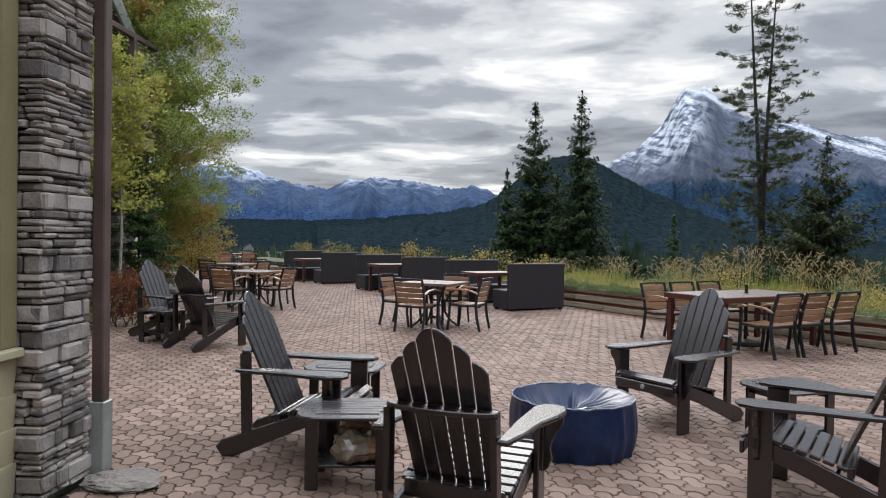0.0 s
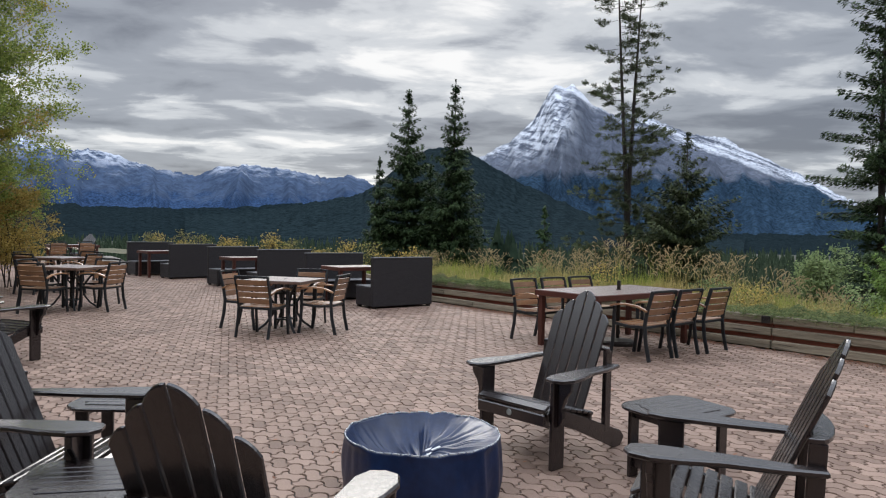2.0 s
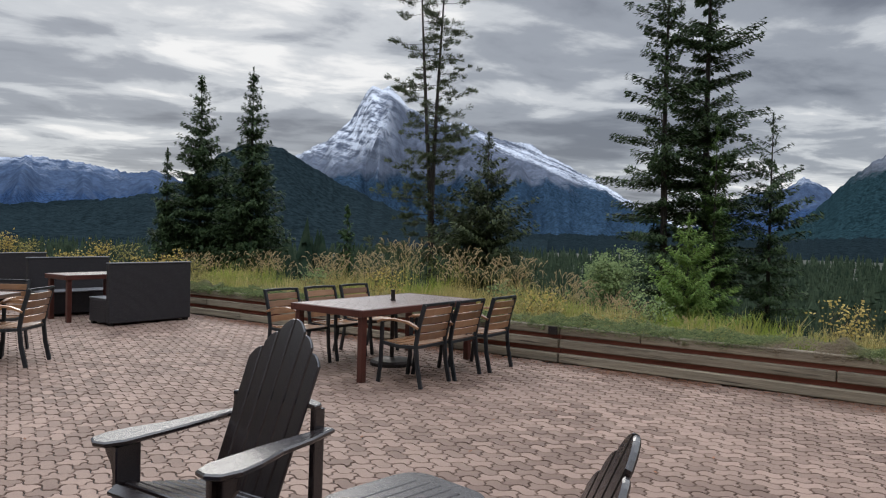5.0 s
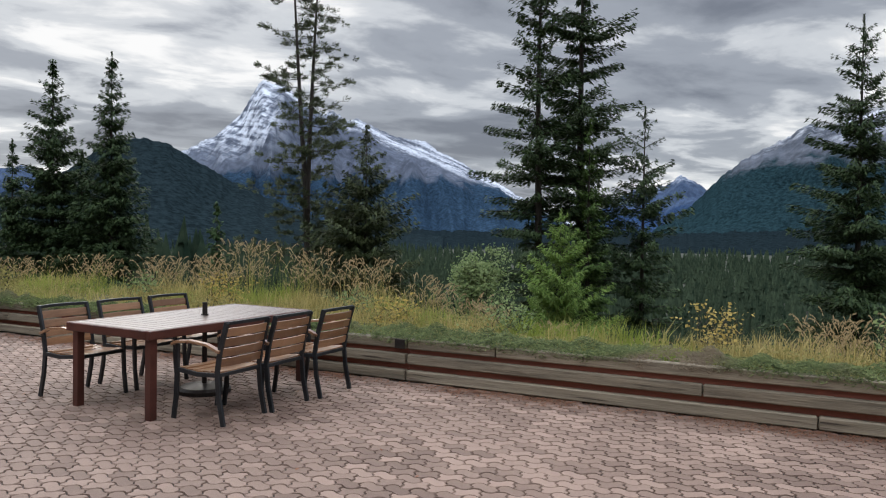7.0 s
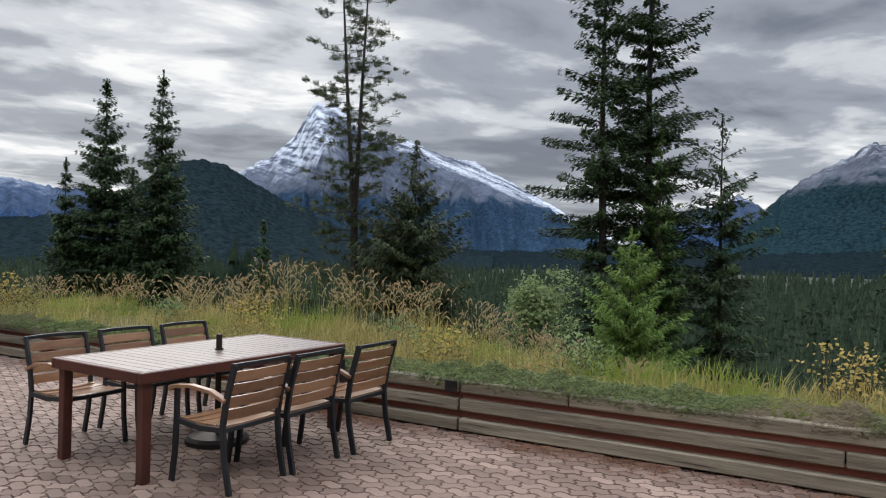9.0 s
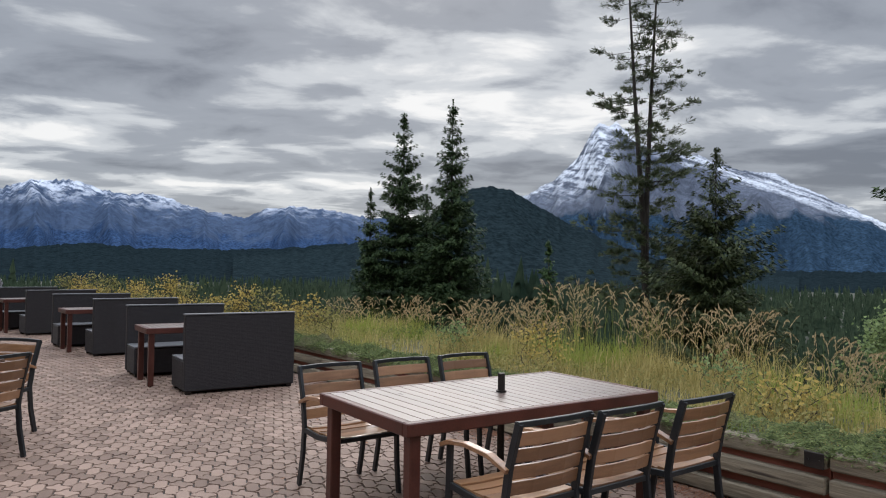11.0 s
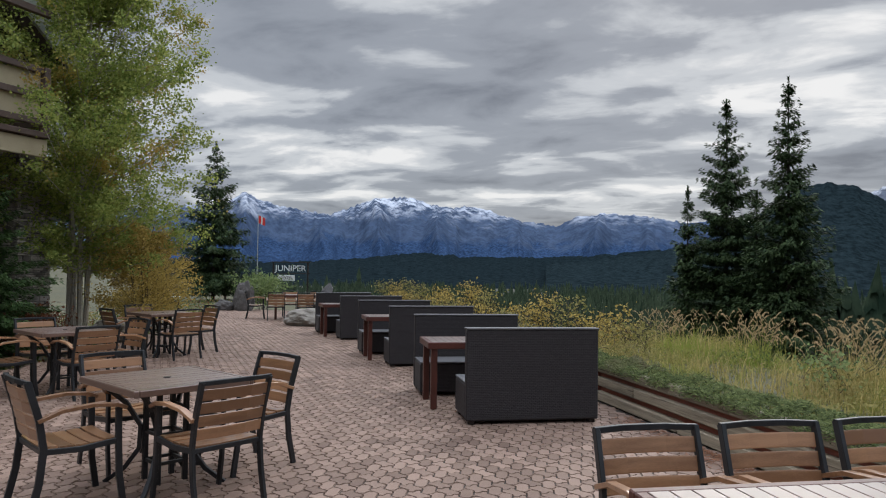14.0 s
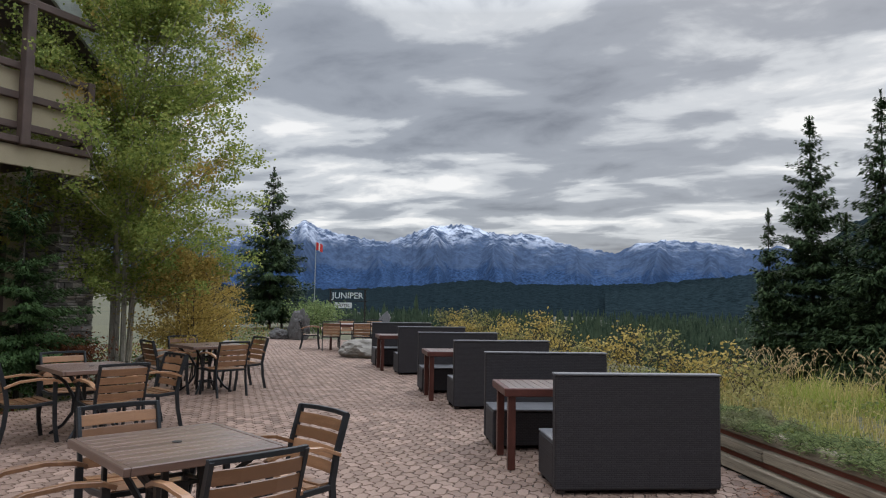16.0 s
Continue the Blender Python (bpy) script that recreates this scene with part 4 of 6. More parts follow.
def broadleaf(name, x, y, z0, height, seed, label, material, stems=4, spread=1.6, leaves=9000, leaf=0.045, bark=ASPEN, low=0.18, cat="tree", trunk=0.05, shape=1.0):
    rng = random.Random(seed)
    t = empty(name, label, cat)
    t.matrix_world = pose(x, y, z0)
    tips = []
    for s in range(stems):
        bm = bmesh.new()
        a = 2 * math.pi * s / stems + rng.random()
        h = height * rng.uniform(0.8, 1.0)
        sp = spread * 0.30 * rng.uniform(0.3, 1.1)
        pts = [Vector((0.12 * math.cos(a) + sp * (u ** 1.3) * math.cos(a) + 0.06 * math.sin(7 * u + s), 0.12 * math.sin(a) + sp * (u ** 1.3) * math.sin(a), h * u)) for u in (0, .17, .33, .5, .67, .83, 1)]
        tube(pts, [trunk * (1 - 0.85 * i / 6) for i in range(7)], 6, bm)
        for b in range(int(12 + height * 4)):
            u = rng.uniform(low, 0.98)
            j = min(5, int(u * 6))
            p0 = pts[j].lerp(pts[j + 1], u * 6 - j)
            a2 = rng.random() * 2 * math.pi
            env = math.sin(math.pi * min(1.0, 0.12 + 0.88 * u) ** shape) ** 0.6
            L = spread * rng.uniform(0.35, 1.0) * max(0.22, env)
            tip = p0 + Vector((math.cos(a2) * L, math.sin(a2) * L, L * rng.uniform(0.1, 0.7)))
            tube([p0, p0.lerp(tip, 0.5) + Vector((0, 0, -0.05 * L)), tip], [trunk * 0.25, trunk * 0.15, 0.004], 4, bm)
            tips.append((p0, tip, L))
        part("stem", bm, bark, t)
    C, A, B = [], [], []
    knots = []
    for p0, tip, L in tips:
        for q in (0.3, 0.6, 0.85, 1.05):
            knots.append((p0.lerp(tip, q + rng.uniform(-0.12, 0.12)), (0.055 + 0.034 * L) * rng.uniform(0.6, 1.4)))
    for i in range(leaves):
        c, r = knots[rng.randrange(len(knots))]
        p = c + Vector((rng.gauss(0, r), rng.gauss(0, r), rng.gauss(0, r * 0.8)))
        if p.z < 0.03:
            continue
        d = Vector((rng.gauss(0, 1), rng.gauss(0, 1), rng.gauss(-0.3, 0.8))).normalized()
        ln = leaf * rng.uniform(0.6, 1.25)
        C.append(p)
        A.append(d * ln)
        B.append(d.orthogonal().normalized() * ln * 0.75)
    quads("crown", C, A, B, material, t)
    return t


def at_land(x, y):
    return land(x, y) - 0.1


# pair of spruces and their smaller neighbours
for nm, x, y, top, r, sd, lb in (("spruce_tree", 3.4, 42.6, 9.65, 2.75, 11, "dark green spruce with drooping limbs and thin top"), ("spruce_tree", 5.75, 39.8, 9.75, 2.25, 12, "slim dark green spruce beside its twin"),
                                 ("spruce_tree", 1.75, 42.0, 5.6, 1.5, 13, "shorter dark spruce in the shade of two taller ones"), ("spruce_tree", 4.6, 41.0, 5.2, 2.0, 14, "shorter dark spruce between two taller ones")):
    z0 = at_land(x, y)
    conifer(nm, x, y, z0, top - z0, r * 1.35, sd, label=lb, dense=1.15, ragged=0.32, size=1.15, power=0.88, droop=0.42)
scots("pine_tree", 11.9, 29.9, at_land(11.9, 29.9), 12.2 - at_land(11.9, 29.9), 21, "tall sparse pine with two stems and tufted limbs", stems=((-0.75, 0, 1.0), (0.35, 0.1, 0.99)), spread=2.5, clumps=78, low=0.34, leafs=38, size=0.8, tuft=0.17, girth=0.0105)
conifer("young_pine", 13.4, 27.8, at_land(13.4, 27.8), 5.55 - at_land(13.4, 27.8), 4.3, 22, NEEDLE_P, label="small open pine with level limbs", dense=0.85, ragged=0.4, droop=0.14, levels=34, size=0.95, power=0.9, bare=0.22)
conifer("young_spruce", 9.1, 33.0, at_land(9.1, 33.0), 2.6 - at_land(9.1, 33.0), 1.3, 23, LEAF_S, label="small green young spruce", dense=1.0, size=1.0)
conifer("pine_tree", 12.35, 15.95, at_land(12.35, 15.95), 9.0 - at_land(12.35, 15.95), 1.5, 31, label="tall dark pine with heavy irregular limbs", dense=0.74, bare=0.22, ragged=0.6, size=0.62, power=0.42, droop=0.36, stem_sway=0.05, levels=40)
conifer("pine_tree", 13.6, 16.0, at_land(13.6, 16.0), 10.2 - at_land(13.6, 16.0), 1.6, 32, label="tall dark pine with a full crown", dense=0.82, bare=0.18, ragged=0.52, size=0.62, power=0.42, droop=0.38, stem_sway=0.04, levels=48)
conifer("pine_tree", 14.35, 14.75, at_land(14.35, 14.75), 4.45 - at_land(14.35, 14.75), 1.15, 33, label="shorter dark pine beside two tall ones", dense=0.7, bare=0.12, ragged=0.5, size=0.6, power=0.35, droop=0.36, levels=32)
conifer("young_larch", 11.0, 13.5, at_land(11.0, 13.5), 2.05 - at_land(11.0, 13.5), 1.35, 34, NEEDLE_L, label="bright green young larch behind the planter wall", dense=0.9, droop=-0.28, size=0.40, ragged=0.5, trunk=0.03, levels=26)
conifer("young_spruce", 12.85, 14.85, at_land(12.85, 14.85), 4.05 - at_land(12.85, 14.85), 1.15, 35, NEEDLE_M, label="mid-green young spruce before dark pines", dense=0.9, size=0.45, ragged=0.4)
conifer("spruce_tree", 19.01, 12.65, at_land(19.01, 12.65), 6.7 - at_land(19.01, 12.65), 2.1, 36, label="dark spruce with a pointed top on the slope", dense=0.95, ragged=0.4, size=0.68, power=0.62, droop=0.38)
broadleaf("willow_shrub", 9.15, 13.4, at_land(9.15, 13.4), 1.42 - at_land(9.15, 13.4), 41, "pale green leafy shrub beyond the planter", LEAF_G, 7, 0.75, 9000, 0.026, BARK, cat="shrub", trunk=0.014)

# by the building
broadleaf("aspen_tree", -8.25, 17.7, -0.05, 9.6, 51, "slender many-stemmed aspen turning yellow", LEAF_A, 9, 2.45, 150000, 0.030, trunk=0.05, low=0.16)
broadleaf("aspen_tree", -5.9, 11.3, -0.05, 5.6, 52, "young aspen with yellow-green leaves", LEAF_YG, 3, 1.05, 9000, 0.034, trunk=0.035, low=0.42)
conifer("spruce_tree", -20.5, 36.5, -0.1, 8.0, 2.6, 53, label="dark green spruce beyond the garden", dense=1.0, size=1.1, ragged=0.3)
conifer("spruce_tree", -7.3, 15.2, -0.05, 3.4, 1.25, 54, LEAF_S, label="dark young spruce against the building", dense=0.7, size=0.36, ragged=0.45, levels=24)
broadleaf("autumn_shrub", -7.3, 18.3, -0.05, 2.5, 55, "yellow and russet autumn shrub", LEAF_Y, 7, 1.0, 12000, 0.024, BARK, cat="shrub", trunk=0.016)
broadleaf("autumn_shrub", -9.2, 20.6, -0.05, 2.3, 56, "golden autumn shrub under an aspen", LEAF_Y, 7, 1.0, 9000, 0.025, BARK, cat="shrub", trunk=0.016)
broadleaf("red_shrub", -7.6, 16.2, -0.05, 0.9, 57, "low russet shrub at the paving's edge", REDLEAF, 6, 0.7, 3600, 0.022, BARK, cat="shrub", trunk=0.012)
broadleaf("red_shrub", -5.4, 10.9, -0.05, 0.9, 60, "russet shrub behind wooden lounge chairs", REDLEAF, 6, 0.7, 3600, 0.022, BARK, cat="shrub", trunk=0.012)
broadleaf("garden_shrub", -13.6, 25.4, -0.05, 1.2, 58, "low green garden shrub", LEAF_G, 6, 0.9, 2500, 0.035, BARK, cat="shrub", trunk=0.012)
broadleaf("garden_shrub", -13.2, 30.5, -0.05, 1.25, 59, "low green garden shrub behind a boulder", LEAF_G, 7, 1.4, 3200, 0.04, BARK, cat="shrub", trunk=0.012)


# ---- grass and juniper along the planter bed ----
def bed_plants():
    rng = random.Random(5)
    C, A, B = [], [], []
    for i in range(115000):
        s = rng.uniform(-6.0, 13.0)
        o = 0.02 + abs(rng.gauss(0, 0.28))
        thick = noise.noise((s * 0.9, 3.0, 1.0)) + 0.45 * noise.noise((s * 2.6, 8.0, 1.0))
        if o > 0.85 or (thick < -0.3 and rng.random() < 0.7):
            continue
        p = Vector((8.44, 6.37, 0)) + W_DIR * s + W_OUT * o
        p.z = 0.42 + 0.09 * math.exp(-((o - 0.25) / 0.2) ** 2) * (0.7 + 1.2 * noise.noise((s * 5.0, o * 5.0, 2.0))) + rng.uniform(-0.01, 0.05)
        if o < 0.05:
            p.z -= rng.uniform(0, 0.05)
        d = Vector((rng.gauss(0, 1), rng.gauss(0, 1), rng.uniform(0.0, 0.8))).normalized()
        ln = rng.uniform(0.011, 0.032)
        C.append(p)
        A.append(d * ln)
        B.append(d.orthogonal().normalized() * ln * 0.17)
    tagged(quads("creeping_juniper", C, A, B, JUNIPER), "mat of low creeping juniper spilling over the planter's edge", "groundcover", kind="stuff")
    # tall clumps: place, spread, height, share of the blades
    clumps = [((5.5, 14.3), 0.40, 1.05), ((6.15, 13.5), 0.40, 0.95), ((6.75, 12.7), 0.45, 0.85), ((7.5, 12.0), 0.4, 0.7), ((2.5, 19.4), 0.7, 0.6), ((3.6, 17.6), 0.5, 0.7), ((10.6, 8.2), 0.42, 1.0), ((11.0, 7.3), 0.4, 0.8), ((4.4, 15.6), 0.4, 0.75), ((7.9, 11.2), 0.35, 0.55), ((8.5, 10.4), 0.35, 0.5), ((9.0, 9.5), 0.3, 0.42), ((9.9, 8.4), 0.3, 0.5), ((5.0, 14.9), 0.4, 0.8), ((10.2, 7.7), 0.4, 0.75)]
    verts, faces, sv, sf = [], [], [], []

    def blade(p, z, h, w, bend, a):
        lx, ly = math.cos(a) * h * bend, math.sin(a) * h * bend
        px, py = -math.sin(a + 0.7) * w, math.cos(a + 0.7) * w
        n = len(verts)
        verts.extend([(p.x - px, p.y - py, z - 0.02), (p.x + px, p.y + py, z - 0.02), (p.x + lx * 0.35 - px * .8, p.y + ly * 0.35 - py * .8, z + h * 0.6), (p.x + lx * 0.35 + px * .8, p.y + ly * 0.35 + py * .8, z + h * 0.6), (p.x + lx, p.y + ly, z + h)])
        faces.extend([(n, n + 1, n + 3, n + 2), (n + 2, n + 3, n + 4)])
        return lx, ly

    for i in range(62000):
        s = rng.uniform(-7.0, 16.0)
        o = 0.40 + rng.random() ** 1.2 * 3.8
        p = Vector((8.44, 6.37, 0)) + W_DIR * s + W_OUT * o
        dens = noise.noise((p.x * 0.7, p.y * 0.7, 7.0)) + 0.5 * noise.noise((p.x * 2.1, p.y * 2.1, 3.0))
        if dens < 0.0 and rng.random() < 0.72:
            continue
        h = rng.uniform(0.07, 0.30) * (1.0 + 1.3 * max(0, dens)) * (0.6 if o < 0.7 else 1.0)
        blade(p, land(p.x, p.y), h, rng.uniform(0.003, 0.0065), rng.uniform(0.15, 0.6), rng.random() * 6.28)
    for (cx, cy), sp, top in clumps:
        for i in range(125):
            p = Vector((rng.gauss(cx, sp * 0.48), rng.gauss(cy, sp * 0.48), 0))
            if outside(p.x, p.y) < 0.5:
                continue
            z = land(p.x, p.y)
            h = top * rng.uniform(0.45, 1.0)
            a = rng.uniform(0, 6.28)
            lx, ly = blade(p, z, h, 0.0022, rng.uniform(0.04, 0.30), a)
            # a nodding plume of small scales past the tip
            wx, wy = math.cos(a), math.sin(a)
            nod = rng.uniform(0.4, 1.5)
            for k in range(11):
                r1 = 0.013 * (k - 3)
                fall = nod * 6.0 * max(0.0, r1) ** 2
                c = (p.x + lx * (1 - 0.05 * (k < 3)) + wx * r1 * (0.25 + 0.5 * nod), p.y + ly + wy * r1 * (0.25 + 0.5 * nod), z + h + r1 * 0.9 - fall - (0.01 if k < 3 else 0))
                b2 = rng.random() * 3.14
                wd = 0.0055 * (0.5 + math.sin(math.pi * (k + 1) / 12))
                ux, uy = math.cos(b2) * wd, math.sin(b2) * wd
                m = len(sv)
                sv += [(c[0], c[1], c[2] - 0.012), (c[0] + ux, c[1] + uy, c[2]), (c[0] + wx * 0.006, c[1] + wy * 0.006, c[2] + 0.016), (c[0] - ux, c[1] - uy, c[2])]
                sf.append((m, m + 1, m + 2, m + 3))
    tagged(raw("wild_grass", verts, faces, GRASS), "dry wild grass behind the planter wall", "grass", kind="stuff")
    tagged(raw("grass_seed_heads", sv, sf, SEED), "straw-coloured seed heads above tall dry grass", "grass", kind="stuff")
    # low yellow-green weeds filling the bed
    C, A, B = [], [], []
    for i in range(42000):
        s = rng.uniform(-7.0, 16.0)
        o = 0.30 + rng.random() * 2.9
        p = Vector((8.44, 6.37, 0)) + W_DIR * s + W_OUT * o
        dens = noise.noise((p.x * 0.8, p.y * 0.8, 21.0))
        if dens < 0.0 and rng.random() < 0.75:
            continue
        p.z = land(p.x, p.y) + rng.random() * (0.16 + 0.30 * max(0, dens))
        d = Vector((rng.gauss(0, 1), rng.gauss(0, 1), rng.gauss(0.5, 0.6))).normalized()
        ln = rng.uniform(0.010, 0.026)
        C.append(p)
        A.append(d * ln)
        B.append(d.orthogonal().normalized() * ln * 0.6)
    tagged(quads("low_weeds", C, A, B, WEED), "low yellow-green weeds in the planted bed", "weeds", kind="stuff")


bed_plants()
# leafy plants with yellow tops behind the benches
rng = random.Random(77)
for k in range(26):
    s = k / 25
    x, y = 1.9 + (-9.2) * s + rng.uniform(-0.3, 0.3), 17.9 + 11.2 * s + rng.uniform(-0.3, 0.3)
    for _ in range(20):
        if outside(x, y) > 0.7:
            break
        x, y = x + 0.12, y + 0.1
    h = rng.uniform(0.45, 1.0)
    broadleaf("yellow_bush", x, y, land(x, y) - 0.03, h, 100 + k, "wild bush with yellowing leaves behind the benches", LEAF_Y if k % 3 else WEED, 7, 0.34, 270, 0.028, BARK, cat="shrub", trunk=0.008, low=0.25)
for k in range(9):
    s = -3.0 + k * 1.55 + rng.uniform(-0.4, 0.4)
    p = Vector((8.44, 6.37, 0)) + W_DIR * s + W_OUT * rng.uniform(0.75, 1.5)
    broadleaf("wild_plant", p.x, p.y, land(p.x, p.y), rng.uniform(0.35, 0.7), 200 + k, "leafy wild plant with yellowing top leaves", LEAF_Y if k % 2 else LEAF_G, 5, 0.25, 300, 0.022, BARK, cat="plant", trunk=0.005)


# ---- woods in the valley ----
def valley_woods():
    rng = random.Random(9)
    verts, faces = [], []
    count = 0
    while count < 14000:
        az = radians(rng.uniform(-48, 72))
        d = 60 + 1300 * rng.random() ** 2.2
        x, y = 1.0 + d * math.sin(az), 8.0 + d * math.cos(az)
        s = outside(x, y)
        if s < 42:
            continue
        count += 1
        z = land(x, y)
        h = rng.uniform(9, 19) * (1.0 if d < 400 else 1.2)
        r = h * rng.uniform(0.09, 0.14) * (1 if d < 300 else 1.5)
        tiers = 11 if d < 220 else 5
        a0 = rng.random() * 6.28
        for t in range(tiers):
            zb, zt = z + h * (0.10 + 0.80 * t / tiers), z + h * (0.10 + 0.80 * (t + 1.5) / tiers)
            rr = r * (1 - 0.8 * t / tiers)
            k = 9 if d < 200 else 6
            n = len(verts)
            verts.append((x, y, min(zt, z + h)))
            for j in range(k):
                a = a0 + t + 6.283 * j / k
                q = rr * rng.uniform(0.45, 1.25)
                verts.append((x + q * math.cos(a), y + q * math.sin(a), zb - rng.uniform(0, 0.06) * h))
            for j in range(k):
                faces.append((n, n + 1 + j, n + 1 + (j + 1) % k))
    tagged(raw("valley_forest", verts, faces, FOREST), "dense dark conifer forest filling the valley", "forest", kind="stuff")


valley_woods()


# ---- mountains ----
def mountain_material(name, forest, rock, snow, tree_line, snow_line, dip=0.0, wooded=False, shoulder=None):
    m = bpy.data.materials.new(name)
    m.use_nodes = True
    N, L = m.node_tree.nodes, m.node_tree.links
    b = N["Principled BSDF"]
    b.inputs["Roughness"].default_value = 0.95
    tc, sp = N.new("ShaderNodeTexCoord"), N.new("ShaderNodeSeparateXYZ")
    L.new(tc.outputs["Object"], sp.inputs[0])

    def nz(scale, stretch, detail=8.0):
        mp, n = N.new("ShaderNodeMapping"), N.new("ShaderNodeTexNoise")
        mp.inputs["Scale"].default_value = stretch
        L.new(tc.outputs["Object"], mp.inputs[0])
        L.new(mp.outputs[0], n.inputs["Vector"])
        n.inputs["Scale"].default_value, n.inputs["Detail"].default_value, n.inputs["Roughness"].default_value = scale, detail, 0.65
        return n.outputs["Fac"]

    def mth(op, a, c):
        n = N.new("ShaderNodeMath")
        n.operation = op
        for i, v in enumerate((a, c)):
            if isinstance(v, (int, float)):
                n.inputs[i].default_value = v
            else:
                L.new(v, n.inputs[i])
        return n.outputs[0]

    def step(v, lo, hi):
        n = N.new("ShaderNodeMapRange")
        n.interpolation_type = "SMOOTHSTEP"
        n.inputs["From Min"].default_value, n.inputs["From Max"].default_value = lo, hi
        L.new(v, n.inputs["Value"])
        return n.outputs[0]

    def mix(f, a, c):
        n = N.new("ShaderNodeMix")
        n.data_type = "RGBA"
        L.new(f, n.inputs[0])
        for i, v in ((6, a), (7, c)):
            if isinstance(v, tuple):
                n.inputs[i].default_value = (*v, 1)
            else:
                L.new(v, n.inputs[i])
        return n.outputs[2]

    b.inputs["Specular IOR Level"].default_value = 0.0
    z = sp.outputs[2]
    across = mth("SUBTRACT", mth("MULTIPLY", sp.outputs[0], 0.94), mth("MULTIPLY", sp.outputs[1], 0.34))
    # rock beds dip to one side
    bed = mth("ADD", z, mth("MULTIPLY", across, dip or 0.0))
    cv = N.new("ShaderNodeCombineXYZ")
    L.new(mth("MULTIPLY", bed, 0.030), cv.inputs[0])
    L.new(mth("MULTIPLY", across, 0.0035), cv.inputs[1])
    bn = N.new("ShaderNodeTexNoise")
    bn.inputs["Scale"].default_value, bn.inputs["Detail"].default_value, bn.inputs["Roughness"].default_value = 1.0, 6.0, 0.6
    L.new(cv.outputs[0], bn.inputs["Vector"])
    bands = bn.outputs["Fac"] if dip is not None else nz(0.011, (1, 1, 0.4), 9.0)
    fine = nz(0.075, (1, 1, 1), 5.0)
    rough = nz(0.006, (1, 1, 0.6), 9.0)
    jag = mth("ADD", z, mth("MULTIPLY", mth("SUBTRACT", rough, 0.5), 300.0))
    dark_rock = tuple(c * 0.6 for c in rock)
    grit = nz(0.03, (1, 1, 0.5), 9.0)
    stone = mix(step(mth("ADD", mth("MULTIPLY", bands, 0.4), mth("MULTIPLY", grit, 0.6)), 0.38, 0.62), dark_rock, rock)
    woods = mix(step(fine, 0.35, 0.65), tuple(c * 0.6 for c in forest), tuple(c * 1.4 for c in forest))
    base = mix(step(jag, tree_line - 35, tree_line + 35), woods, stone)
    crag = nz(0.022, (1, 1, 0.7), 10.0)
    cap = mth("MULTIPLY", step(jag, snow_line - 90, snow_line + 110), step(mth("ADD", mth("ADD", mth("MULTIPLY", bands, 0.55), mth("MULTIPLY", rough, 0.55)), mth("MULTIPLY", crag, 0.8)), 0.84, 1.06))
    if shoulder:
        # snow lies on the whole near flank, and past the top only along the crest's beds
        lo, turn = shoulder
        flank = mth("MULTIPLY", cap, step(mth("MULTIPLY", across, -1.0), -turn, -turn + 160))
        edge = step(mth("ADD", bed, mth("MULTIPLY", mth("SUBTRACT", rough, 0.5), 120.0)), lo, lo + 70)
        cap = mth("MAXIMUM", flank, mth("MULTIPLY", edge, step(mth("ADD", mth("MULTIPLY", bands, 0.6), mth("MULTIPLY", fine, 0.4)), 0.40, 0.60)))
    L.new(mix(cap, base, snow), b.inputs["Base Color"])
    bp = N.new("ShaderNodeBump")
    bp.inputs["Strength"].default_value, bp.inputs["Distance"].default_value = (0.5, 7.0) if wooded else (0.7, 18.0)
    L.new(mth("ADD", mth("ADD", mth("MULTIPLY", bands, 0.5), rough), mth("MULTIPLY", crag, 0.8)) if not wooded else fine, bp.inputs["Height"])
    L.new(bp.outputs[0], b.inputs["Normal"])
    return m


